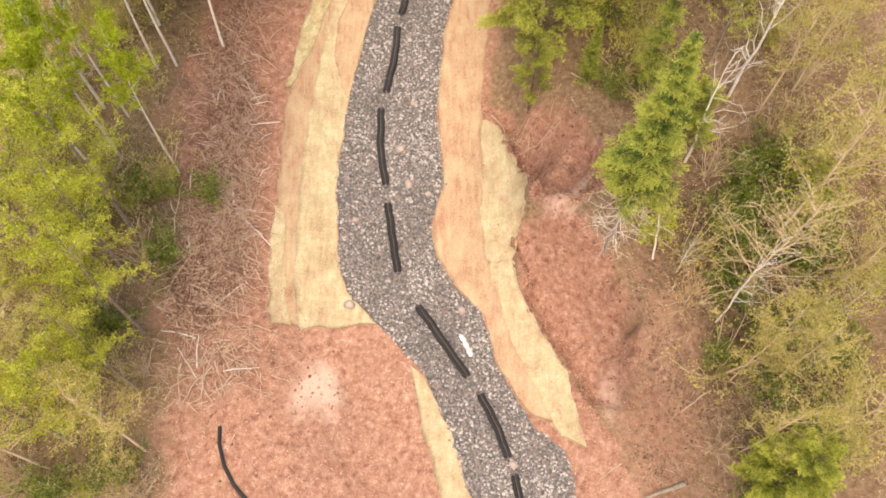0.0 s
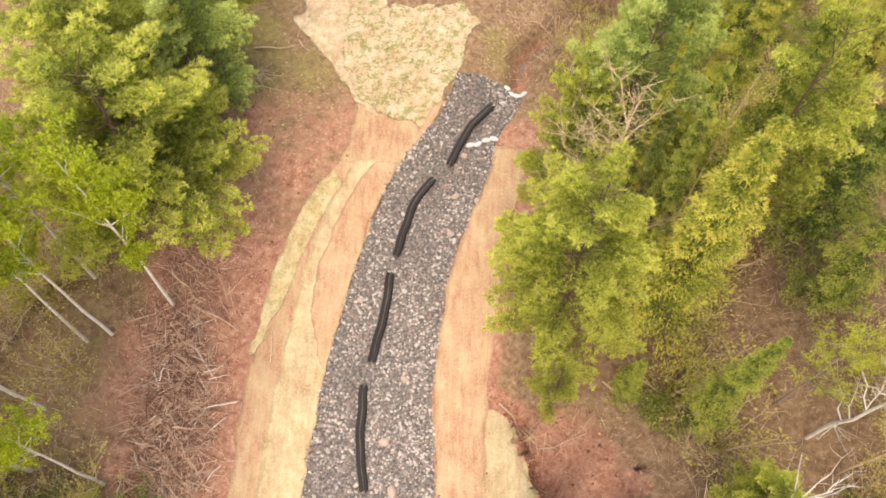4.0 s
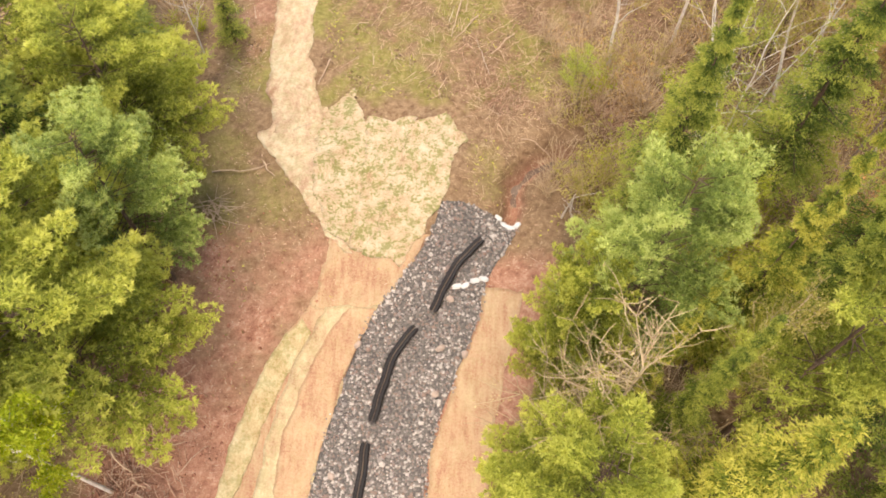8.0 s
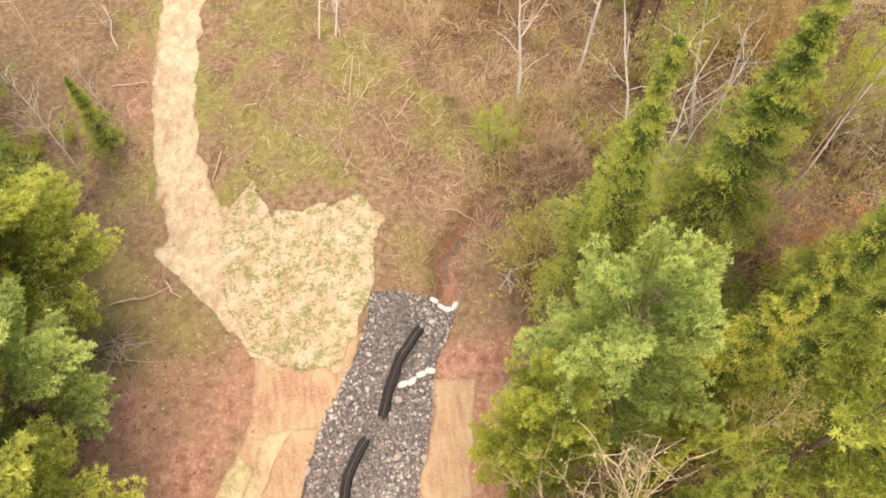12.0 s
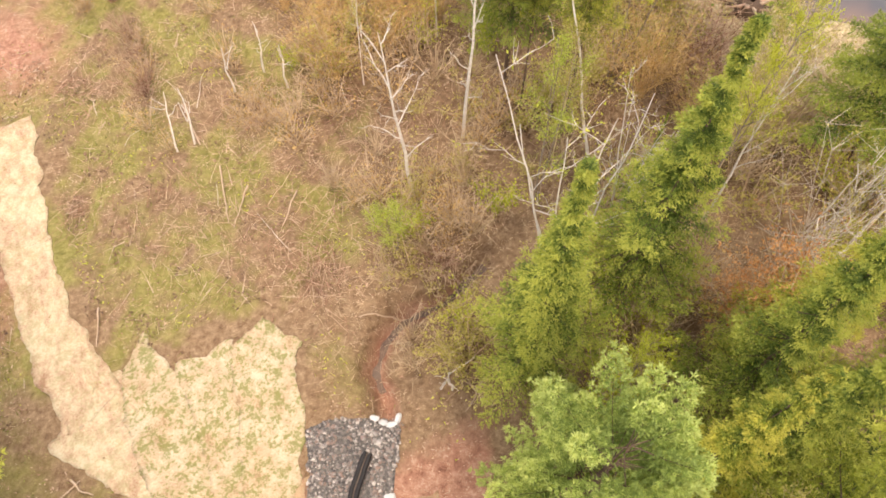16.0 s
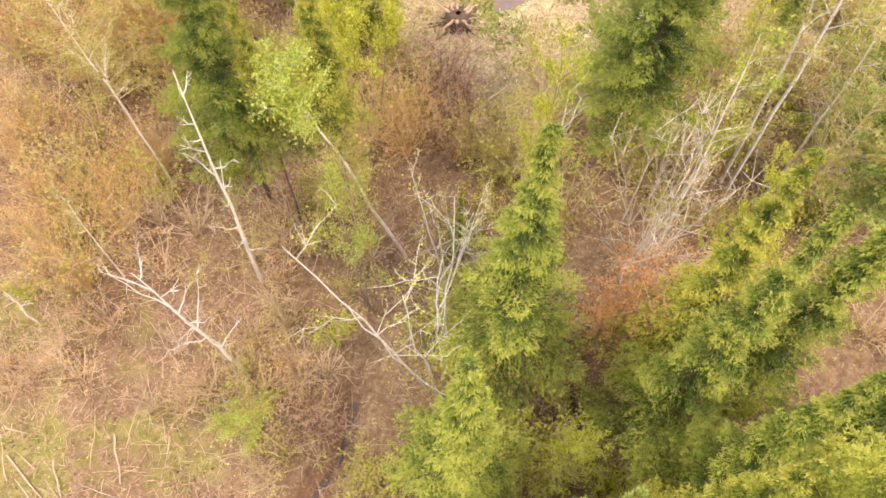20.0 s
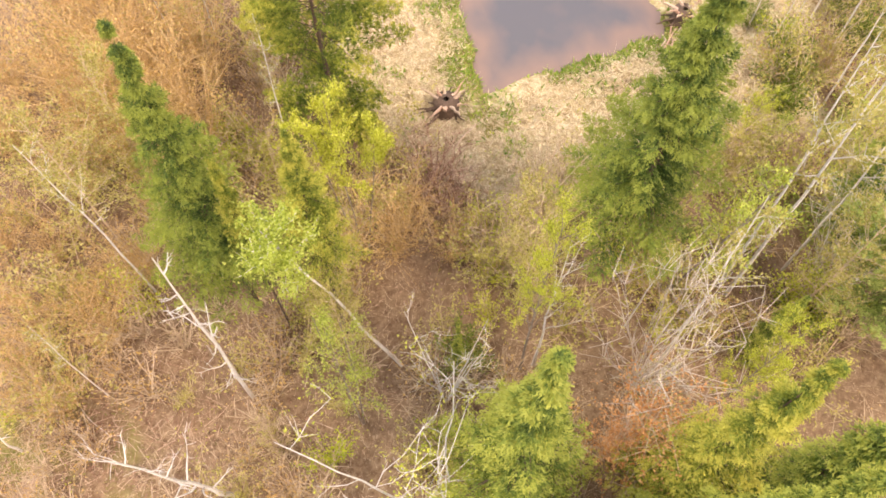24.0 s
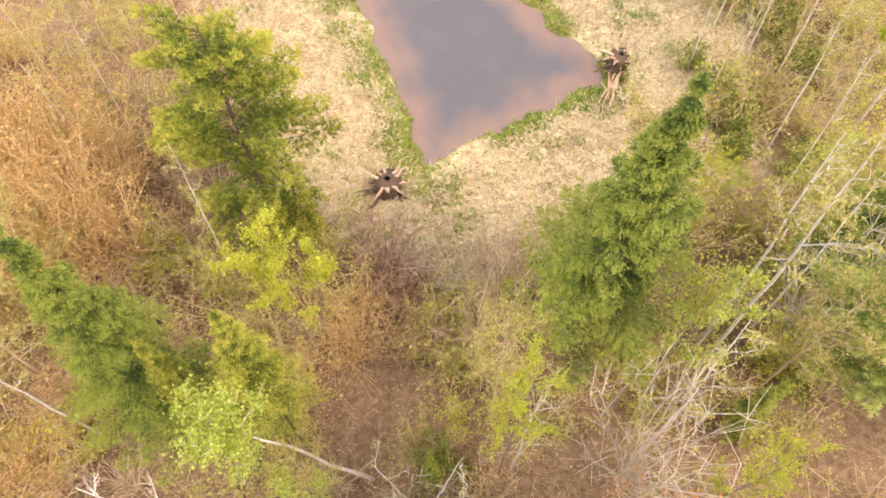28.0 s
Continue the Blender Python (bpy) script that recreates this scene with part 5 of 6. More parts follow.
def scatter(made, n, x0, x1, y0, y1, lo=0.7, hi=1.2, keep=None):
    k = 0
    for _ in range(n * 8):
        if k >= n:
            break
        x, y = rs.uniform(x0, x1), rs.uniform(y0, y1)
        if outside(POND, x, y) < 0.8 or gravel_in(x, y) > -2.4 or beside(CREEK, x, y) < 0.7:
            continue
        if -8.6 < x < 1.4 and 31.5 < y < 41 or -8.4 < x < -4.6 and 38 < y < 52:
            continue
        if np.hypot(x - 22.4, y - 43.1) < 2.2 or np.hypot(x - 30, y - 36.6) < 2 or float(zones(x, y)[2]) > 0.45 and rs.random() < 0.8:
            continue
        if float(zones(x, y)[0]) > 0.35 or keep and not keep(x, y):
            continue
        k += 1
        plant(made, x, y, wide=rs.uniform(lo, hi), turn=rs.uniform(0, 360), group=SH)


brown = shrub(58, 2.4, 1.5, TWIG_RED, BUD_ORANGE, "bare_shrub", "dense dark brown leafless thicket", 34, 14, 0)
hazel = shrub(59, 3.2, 1.5, TWIG, LEAF_OLIVE, "budding_shrub", "airy shrub veiled in olive-yellow leaf buds", 8, 6, 850, 0.085)
def closed(x, y):
    """Outside the open, leaf-strewn hollow at the head of the creek."""
    return not (2 < x < 11.5 and 36.5 < y < 47)


scatter(twiggy, 40, 3, 24, 35, 50)
scatter(twiggy2, 40, 2, 24, 35, 50)
scatter(hazel, 40, 5, 22, 34, 50, 0.7, 1.3, closed)
scatter(hazel, 7, 5, 11, 37, 47, 0.5, 0.9)
scatter(budding, 14, 4, 22, 33, 50, 0.6, 1.2, closed)
scatter(golden, 14, 6, 22, 30, 48, 0.7, 1.2, closed)
scatter(twiggy, 22, 7.5, 24, 6, 34)
scatter(twiggy2, 24, 7.5, 24, 6, 34)
scatter(hazel, 24, 7.5, 22, 5, 34, 0.8, 1.4)
scatter(budding, 12, 7.5, 18, 5, 30, 0.7, 1.2)
scatter(golden, 12, 7.5, 18, 5, 30)
scatter(twiggy, 16, -17, -10, 4, 32)
scatter(twiggy2, 14, -17, -9, 4, 52)
scatter(hazel, 28, -18, -10.8, 4, 30, 0.8, 1.3)
scatter(golden, 10, -18, -10.8, 4, 24, 0.8, 1.3)
scatter(budding, 26, -18, -10.2, 4, 50, 0.6, 1.2)
scatter(twiggy2, 14, 18, 34, 28, 36)
scatter(hazel, 16, 18, 34, 26, 35, 0.8, 1.3)
scatter(golden, 10, 18, 32, 27, 34)
scatter(orange, 11, 12, 22, 50, 61, 0.8, 1.2)
scatter(orange, 16, 4.5, 13, 47, 57, 0.5, 0.9)
scatter(twiggy2, 26, -3, 8, 46, 60, 0.5, 0.9)
scatter(brown, 9, -2, 7, 47, 60, 0.4, 0.7)
scatter(hazel, 14, 10, 22, 47, 57, 0.9, 1.4)
scatter(orange, 2, 15.5, 19, 38, 42, 0.6, 0.8)
for x, y, k in ((5.6, 39.6, 1.0), (9.6, 31.6, 1.1), (8.9, 38.9, 0.9), (10.8, 36.0, 1.0), (8.6, 31.2, 1.2)):
    plant(golden if k > 1 else budding, x, y, wide=k, group=SH)
for x, y, k in ((19.2, 41.4, 1.1), (18.4, 40.4, 1.0), (17.6, 39.2, 0.8), (6.4, 37.8, 0.6)):
    plant(brown, x, y, wide=k, turn=k * 200, group=SH)
for x, y, k in ((16.2, 41.0, 1.0), (16.6, 52.1, 1.4), (16.4, 50.0, 1.4), (14.6, 51.8, 1.4), (18.0, 55.0, 1.5)):
    plant(orange, x, y, wide=k, turn=x * 50, group=SH)
for x, y, k in ((20.6, 38.2, 1.0), (19.6, 37.4, 1.0), (21.6, 37.4, 0.9), (18.2, 37.4, 1.0), (17.0, 37.6, 1.0), (22.4, 36.4, 0.9)):
    plant(twiggy, x, y, wide=k, turn=x * 70, group=SH)

green_bush = shrub(60, 1.7, 1.2, TWIG, LEAF_GREEN, "evergreen_shrub", "low spreading dark green evergreen bush", 14, 8, 2600, 0.085)
for x, y, k in ((11.0, 14.0, 1.2), (11.6, 12.9, 1.1), (10.6, 12.0, 0.9), (11.4, 11.2, 0.8), (12.4, 14.6, 1.0), (29.1, 32.0, 1.0), (28.0, 31.4, 0.9), (30.2, 32.6, 0.9), (21.0, 27.9, 1.0), (13.8, 37.1, 0.9), (7.1, 20.2, 0.8), (-9.9, 16.6, 0.8), (-11.0, 13.6, 1.0), (-12.2, 16.0, 1.0), (-14.4, 14.6, 1.2), (-13.0, 10.4, 1.0), (-13.9, 9.1, 1.1), (-11.8, 5.2, 1.0), (-14.2, 4.6, 1.1), (10.3, 9.3, 0.7), (12.6, 10.0, 0.9), (12.5, 4.9, 1.3), (11.4, 3.9, 1.1), (13.4, 6.6, 1.1), (12.2, 8.0, 1.0), (14.2, 9.2, 1.2), (13.6, 12.6, 1.2), (12.0, 15.8, 1.0), (13.0, 16.6, 1.1), (14.0, 14.2, 1.2)):
    plant(green_bush, x, y, wide=k, turn=x * 90, group=SH)
for x, y, k in ((11.6, 11.5, 0.32), (14.6, 10.4, 0.45), (13.4, 8.6, 0.35), (9.3, 12.6, 0.3)):
    plant(bare_birch, x, y, wide=k, turn=y * 60, group=DEC)
for x, y, top, w, turn in ((18.6, 32.5, 15.0, 0.6, 0), (25.4, 31.8, 9.5, 0.8, 0), (5.0, 40.1, 6.9, 1.0, 0), (10.7, 31.2, 8.4, 0.6, 40)):
    plant(airy_lime, x, y, top, 6, w, turn, DEC)
for x, y, k in ((16.2, 53.8, 1.1), (15.4, 52.2, 1.1), (17.4, 52.0, 1.2), (14.6, 51.0, 1.0), (16.4, 50.2, 1.0), (18.2, 54.4, 1.2), (17.2, 56.2, 1.2), (15.0, 55.4, 1.1), (18.8, 51.4, 1.0), (13.6, 52.8, 1.0), (14.2, 49.4, 0.8), (19.6, 53.0, 1.1), (6.4, 49.2, 0.7), (8.8, 48.0, 0.7), (10.4, 48.2, 0.8), (7.6, 50.2, 0.8)):
    plant(orange, x, y, wide=k, turn=x * 77, group=SH)
for x, y, top in ((18.3, 36.6, 11.6), (19.2, 37.2, 10.4), (20.2, 36.8, 10.0), (17.4, 37.4, 10.2)):
    plant(twiggy, x, y, top, 2.4, 0.75, x * 50, SH)
for x, y, top, w, turn in ((-15.8, 14.6, 13.0, 1.0, 130), (-13.6, 6.2, 9.5, 0.9, 70), (-11.5, 8.2, 8.5, 0.8, 210), (-15.4, 7.4, 10.0, 0.9, 310), (-16.0, 10.4, 12.0, 1.0, 60), (-12.8, 11.0, 10.0, 0.8, 250), (-12.2, 7.0, 9.0, 0.9, 10)):
    plant(tree_yellow, x, y, top, 10, w, turn, DEC)
scatter(hazel, 22, 24, 42, 24, 36, 0.8, 1.4)
scatter(hazel, 14, 20, 30, 49, 62, 0.8, 1.4)
scatter(golden, 8, 24, 40, 26, 35, 0.8, 1.2)
scatter(green_bush, 8, 26, 38, 29, 35, 0.6, 1.0)


# ---- litter, grass and dead wood ----
def strewn(name, label, n, x0, x1, y0, y1, size, mat, chance, flat=0.25, up=0.0, width=0.75, seed=3, clear=0.1):
    """Many small leaves or blades over a stretch of ground, as thick as chance(x, y) says."""
    rng = np.random.default_rng(seed)
    x, y = rng.uniform(x0, x1, n), rng.uniform(y0, y1, n)
    ok = (rng.random(n) < chance(x, y)) & (gravel_in(x, y) < -clear) & (shore(x, y) > 0.15)
    x, y = x[ok], y[ok]
    P = np.stack([x, y, height(x, y) + rough(x, y) + 0.015], -1)
    a = rng.uniform(0, 6.283, len(x))
    d = np.stack([np.cos(a), np.sin(a), np.full(len(x), up)], -1)
    V, F = flakes(rng, P, d * (1 - 0.5 * (up > 0.5)), size, size * width, flat)
    V[:, 2] = np.maximum(V[:, 2], np.repeat(P[:, 2], 3) - 0.01)
    return tagged(part(name, solid(name, V, F), mat), label, "ground cover", kind="stuff")


def on_blanket(x, y):
    g = gravel_in(x, y)
    return ((g > -3.2) & (y > 11) & (y < 30.5)) | ((x > -7.6) & (x < 1.0) & (y > 32) & (y < 39.5) & (x + 7.3 > -(y - 37.4) * 0.76)) | ((x > -7.7) & (x < -5.3) & (y > 38) & (y < 51.3))


strewn("fallen_leaves", "pale and brown fallen leaves over the forest floor", 120000, -19, 36, 3, 58, 0.06, LITTER, lambda x, y: np.where(on_blanket(x, y), 0, (1 - zones(x, y)[0] * 0.93) * (1 - zones(x, y)[2]) * 0.5 * (0.6 + 0.55 * ripple(x, y, 1.1, 3.0))))
strewn("grass", "short mixed green and yellow grass", 70000, -18, 24, 3, 56, 0.15, BLADE, lambda x, y: np.where(on_blanket(x, y), 0, zones(x, y)[1] * 1.1 * (0.7 + 0.5 * ripple(x, y, 0.7, 6.0))), 0.5, 1.2, 0.28, 4)
strewn("lush_grass", "lush green grass round the pond", 60000, 19, 38, 33, 53, 0.24, BLADE_GREEN, lambda x, y: np.maximum(step(2.4, 0.4, shore(x, y) + 1.5 * ripple(x, y, 1.0, 1.0)) * np.clip(0.65 + 0.6 * ripple(x, y, 0.9, 4.0) + 1.2 * np.exp(-((x - 28.7) ** 2 + (y - 38.0) ** 2) / 2.5), 0.1, 1), 0.5 * np.clip(ripple(x, y, 1.3, 4.0) - 0.5, 0, 1) * step(7, 4, shore(x, y))), 0.5, 1.2, 0.3, 5)
strewn("dry_grass", "flattened dry straw-coloured grass near the pond", 100000, 18, 38, 31, 54, 0.24, BLADE_DRY, lambda x, y: zones(x, y)[2] * 1.1 * step(0.2, 1.4, shore(x, y)), 0.35, 0.35, 0.2, 6)
strewn("sprouts", "young grass sprouting along the blankets", 16000, -8, 3, 10, 41, 0.07, BLADE, lambda x, y: np.where((y > 32.3) & (x + 7.3 > -(y - 37.4) * 0.76), 0.45 * np.clip(ripple(x, y, 1.6, 1.0), 0, 1), 0.25 * step(1.0, 0.2, np.abs(gravel_in(x, y) + 2.9)) * np.clip(ripple(x, y, 1.2, 3.0), 0, 1)), 0.5, 1.2, 0.5, 8, 0.3)


strewn("dry_stems", "haze of thin dry stems and saplings under the trees", 60000, -9, 34, 34, 60, 0.55, TWIG, lambda x, y: np.where(on_blanket(x, y), 0, (1 - zones(x, y)[2]) * np.clip(0.4 + 0.5 * ripple(x, y, 0.6, 2.5), 0.05, 1) * step(-6, 2, x)), 0.35, 1.3, 0.022, 21)
strewn("bank_stems", "thin dry stems at the edge of the wood", 30000, 6, 20, 4, 36, 0.5, TWIG, lambda x, y: (1 - zones(x, y)[0]) * np.clip(0.5 + 0.5 * ripple(x, y, 0.7, 4.5), 0, 1) * step(6, 8.5, x), 0.35, 1.3, 0.022, 22)
strewn("wood_edge_stems", "dry stems and young growth at the wood's edge", 22000, -19, -9, 4, 34, 0.5, TWIG, lambda x, y: (1 - zones(x, y)[0]) * np.clip(0.5 + 0.5 * ripple(x, y, 0.7, 4.5), 0, 1), 0.35, 1.2, 0.025, 23)
strewn("low_green_growth", "patches of low fresh green growth", 40000, -19, 24, 4, 52, 0.11, LEAF_YELLOW, lambda x, y: np.where(on_blanket(x, y), 0, (1 - zones(x, y)[0]) * np.clip(ripple(x, y, 0.8, 6.5) - 0.35, 0, 1)), 0.5, 0.6, 0.5, 24)


def lumps(name, label, n, x0, x1, y0, y1, lo, hi, mat, chance, seed):
    """Broken lumps with uneven corners, half sunk in the ground."""
    rng = np.random.default_rng(seed)
    x, y = rng.uniform(x0, x1, n), rng.uniform(y0, y1, n)
    ok = (rng.random(n) < chance(x, y)) & (gravel_in(x, y) < -0.1)
    x, y = x[ok], y[ok]
    m = len(x)
    unit = np.array([(1, 0, 0), (0.3, 0.95, 0), (-0.8, 0.6, 0), (-0.8, -0.6, 0), (0.3, -0.95, 0), (0.1, 0, 0.8), (0, 0, -0.6)])
    tri = np.array([(0, 1, 5), (1, 2, 5), (2, 3, 5), (3, 4, 5), (4, 0, 5), (1, 0, 6), (2, 1, 6), (3, 2, 6), (4, 3, 6), (0, 4, 6)])
    a = rng.uniform(0, 6.283, m)
    r = rng.uniform(lo, hi, m) * rng.random(m) ** 0.7 + lo
    q = unit[None] * rng.uniform(0.6, 1.35, (m, 7, 3)) * r[:, None, None]
    X = q[..., 0] * np.cos(a)[:, None] - q[..., 1] * np.sin(a)[:, None] + x[:, None]
    Y = q[..., 0] * np.sin(a)[:, None] + q[..., 1] * np.cos(a)[:, None] + y[:, None]
    Z = q[..., 2] * 0.8 + (height(x, y) + rough(x, y))[:, None]
    V = np.stack([X, Y, Z], -1).reshape(-1, 3)
    F = (tri[None] + 7 * np.arange(m)[:, None, None]).reshape(-1, 3)
    return tagged(part(name, solid(name, V, F), mat), label, "ground cover", kind="stuff")


def rims(x, y):
    return np.minimum(np.abs(outside(SLUMP_A, x, y)), np.abs(outside(SLUMP_B, x, y)))


lumps("soil_lumps", "broken lumps of red clay below the slumped banks", 8000, 1.8, 8.4, 7.4, 22, 0.018, 0.07, SOIL, lambda x, y: zones(x, y)[0] * (0.15 + 0.75 * step(0.7, 0.1, rims(x, y))) * step(2.9, 3.6, x - np.interp(y, MID_Y, MID_X)), 31)
lumps("bank_lumps", "small lumps of red soil on the graded bank", 6000, -10.6, -4, 3, 35, 0.02, 0.07, SOIL, lambda x, y: np.where(on_blanket(x, y), 0, zones(x, y)[0] * np.clip(0.4 + 0.4 * ripple(x, y, 0.9, 8.0), 0, 1)), 32)
strewn("hanging_roots", "fine torn roots along the slumped edge", 3000, 1.8, 8.6, 7.4, 22, 0.4, TWIG_RED, lambda x, y: step(0.35, 0.05, rims(x, y)) * step(3.0, 3.8, x - np.interp(y, MID_Y, MID_X)), 0.5, 0.25, 0.04, 33)
strewn("wood_chips", "broken twigs and wood chips on the red soil", 34000, -11, 9, 3, 36, 0.18, CUT_WOOD, lambda x, y: np.where(on_blanket(x, y), 0, zones(x, y)[0] * 0.35 * (0.8 + 0.5 * ripple(x, y, 0.8, 2.0))), 0.15, 0.05, 0.14, 11)
strewn("split_wood", "pale splinters and broken sticks along the cleared bank", 2600, -10.9, -7.9, 7.5, 26, 0.5, CUT_WOOD, lambda x, y: np.clip(0.45 + 0.5 * ripple(x, y, 0.9, 2.0), 0, 1) * step(-7.6, -9.0, x), 0.15, 0.12, 0.085, 16)
strewn("dark_litter", "dark rotting leaves and bark under the trees", 26000, 6.2, 15, 2.5, 17, 0.12, TWIG_DARK, lambda x, y: np.clip(0.55 + 0.5 * ripple(x, y, 0.9, 3.0), 0, 1) * step(6.4, 8.0, x + 0.35 * (y - 8)) * (outside(SLUMP_A, x, y) > 0.4), 0.2, 0.08, 0.6, 17)
strewn("dead_twigs", "short dead twigs scattered through the clearing", 34000, -9, 12, 38, 54, 0.26, TWIG_RED, lambda x, y: np.where(on_blanket(x, y), 0, 0.35 + 0.4 * ripple(x, y, 0.6, 9.0)), 0.25, 0.12, 0.04, 13)
strewn("pale_twigs", "bleached twigs strewn over the clearing", 11000, -9, 12, 38, 54, 0.24, TWIG, lambda x, y: np.where(on_blanket(x, y), 0, np.clip(0.3 + 0.5 * ripple(x, y, 0.8, 5.0), 0, 1)), 0.25, 0.12, 0.045, 14)
strewn("dark_litter", "damp dark leaves in hollows of the clearing", 26000, -10, 12, 38.5, 55, 0.13, TWIG_DARK, lambda x, y: np.where(on_blanket(x, y), 0, np.clip(1.3 * ripple(x, y, 1.5, 2.2) - 0.1, 0, 0.85)), 0.2, 0.08, 0.55, 18)
strewn("bleached_sticks", "longer bleached sticks lying about the clearing", 1500, -9, 11, 38.5, 55, 0.8, CUT_WOOD, lambda x, y: np.where(on_blanket(x, y), 0, np.clip(0.3 + 0.6 * ripple(x, y, 0.7, 3.3), 0, 1)), 0.15, 0.12, 0.05, 19)
strewn("bark_bits", "dark bark and rotten wood in the litter", 12000, -10, 26, 32, 54, 0.12, TWIG_RED, lambda x, y: np.where(on_blanket(x, y), 0, np.clip(0.3 + 0.6 * ripple(x, y, 1.1, 7.0), 0, 1) * (1 - zones(x, y)[2])), 0.25, 0.15, 0.4, 15)
strewn("clods", "dark crumbs of soil and bark", 30000, -11, 9, 3, 36, 0.07, TWIG_RED, lambda x, y: np.where(on_blanket(x, y), 0, zones(x, y)[0] * 0.5), 0.3, 0.2, 0.6, 12)


def stick(x0, y0, x1, y1, r=0.035, mat=None, label="bare pale broken branch lying on the ground", bend=0.08, lift=0.05, name="fallen_branch"):
    rng = np.random.default_rng(int(abs(x0 * 71 + y0 * 37 + x1 * 13)) + 1)
    n = 7
    p = wander(rng, (x0, y0, 0), (x1, y1, 0), n, bend * 0.5)
    p[:, 2] = height(p[:, 0], p[:, 1]) + rough(p[:, 0], p[:, 1]) + r + lift * np.abs(np.sin(np.linspace(0.2, 3, n)))
    o = p[0].copy()
    ob = part(name, solid(name, *tubes([(p - o, np.linspace(r, r * 0.5, n))], 6), True), mat or CUT_WOOD)
    ob.matrix_basis = pose(*o)
    tagged(ob, label, "branch", "fallen branches")
    return ob


for run in ((-9.1, 23.7, -9.0, 22.3), (-9.3, 18.2, -9.4, 17.4), (-9.1, 8.8, -9.9, 7.7), (-10.0, 9.2, -9.9, 7.6), (-8.1, 8.9, -8.4, 8.1), (-8.3, 17.0, -8.5, 15.7), (-11.3, 22.9, -9.9, 23.8), (-11.2, 11.4, -8.8, 10.5), (-9.7, 20.2, -9.4, 19.3), (-8.6, 20.8, -8.9, 21.2),
            (10.2, 8.1, 9.1, 7.4), (7.2, 6.0, 6.3, 5.4), (2.3, 21.1, 3.9, 19.8), (3.9, 19.75, 5.3, 19.9), (5.6, 21.3, 6.4, 20.5), (0.6, 45.5, 0.2, 42.8), (1.3, 44.1, 0.3, 42.5), (2.9, 43.1, 1.9, 41.8), (-4.9, 41.6, -5.3, 40.3), (0.2, 46.8, 0.1, 49.0),
            (4.6, 36.9, 3.1, 37.3), (21.0, 41.5, 22.8, 41.2), (16.9, 39.0, 18.1, 38.6), (26.0, 46.8, 24.6, 45.2), (31.5, 41.5, 33.0, 40.6), (-9.3, 45.6, -7.9, 45.7), (-6.9, 36.2, -6.3, 35.4), (5.2, 34.2, 5.9, 32.8), (6.2, 33.8, 5.0, 33.0), (-8.8, 35.6, -6.6, 36.0)):
    stick(*run)
rng = np.random.default_rng(77)
for k in range(96):
    y, a, ln = rng.uniform(7.5, 24.5), rng.uniform(0, 6.283), rng.uniform(0.5, 1.5)
    x = -9.1 + rng.normal(0, 0.75)
    stick(x, y, x + np.cos(a) * ln, y + np.sin(a) * ln, rng.uniform(0.02, 0.038), (CUT_WOOD, BARK_WHITE, TWIG_RED, CUT_WOOD, TWIG_PALE)[k % 5], "broken weathered stick on the red bank", 0.035, 0.12)
for k in range(30):
    x, y, a, ln = rng.uniform(-5.0, 9.0), rng.uniform(40.5, 52), rng.normal(1.0, 0.5), rng.uniform(0.6, 2.1)
    if -8.2 < x < -4.7:
        continue
    stick(x, y, x + np.cos(a) * ln, y + np.sin(a) * ln, rng.uniform(0.009, 0.016), TWIG if k % 4 else TWIG_PALE, "dead stick lying in the clearing", 0.05, 0.1)
for run in ((-10.9, 14.1, -11.0, 17.0), (-10.5, 15.0, -9.2, 15.7), (-10.8, 12.4, -9.0, 16.6), (-9.6, 11.6, -8.9, 14.6), (-10.2, 25.0, -9.0, 24.0), (12.0, 30.4, 14.0, 29.4)):
    stick(*run, 0.03, TWIG, "thin grey fallen stem", 0.2, 0.25)
stick(9.6, 5.2, 8.0, 4.7, 0.11, BARK_GREY, "pale fallen log among brown leaves", 0.03, 0.0, "fallen_log")
stick(11.3, 31.8, 9.2, 29.6, 0.08, BARK_BROWN, "dark rotting log under the spruces", 0.03, 0.0, "fallen_log")


def brush_pile(x, y, w, d, n, mat, label, seed, tall=0.5, length=0.9, stout=1.0):
    rng = np.random.default_rng(seed)
    z0 = ground_at(x, y)
    px, py, a, ln = rng.normal(0, w / 2, n), rng.normal(0, d / 2, n), rng.uniform(0, 6.283, n), length * rng.uniform(0.35, 1.3, n)
    qx, qy = px + np.cos(a) * ln, py + np.sin(a) * ln
    z1 = height(x + px, y + py) + rough(x + px, y + py) - z0 + 0.03
    z2 = height(x + qx, y + qy) + rough(x + qx, y + qy) - z0 + 0.03
    g = rng.random(n) * tall * np.exp(-(px / w) ** 2 - (py / d) ** 2)
    runs = [(wander(rng, (px[k], py[k], z1[k] + g[k]), (qx[k], qy[k], z2[k] + g[k] * rng.random()), 4, 0.02), np.linspace(stout * rng.uniform(0.009, 0.022), 0.005, 4)) for k in range(n)]
    ob = part("brush_pile", solid("brush_pile", *tubes(runs, 4)), mat)
    ob.matrix_basis = pose(x, y, z0)
    return tagged(ob, label, "brush pile", "brush piles", "stuff")


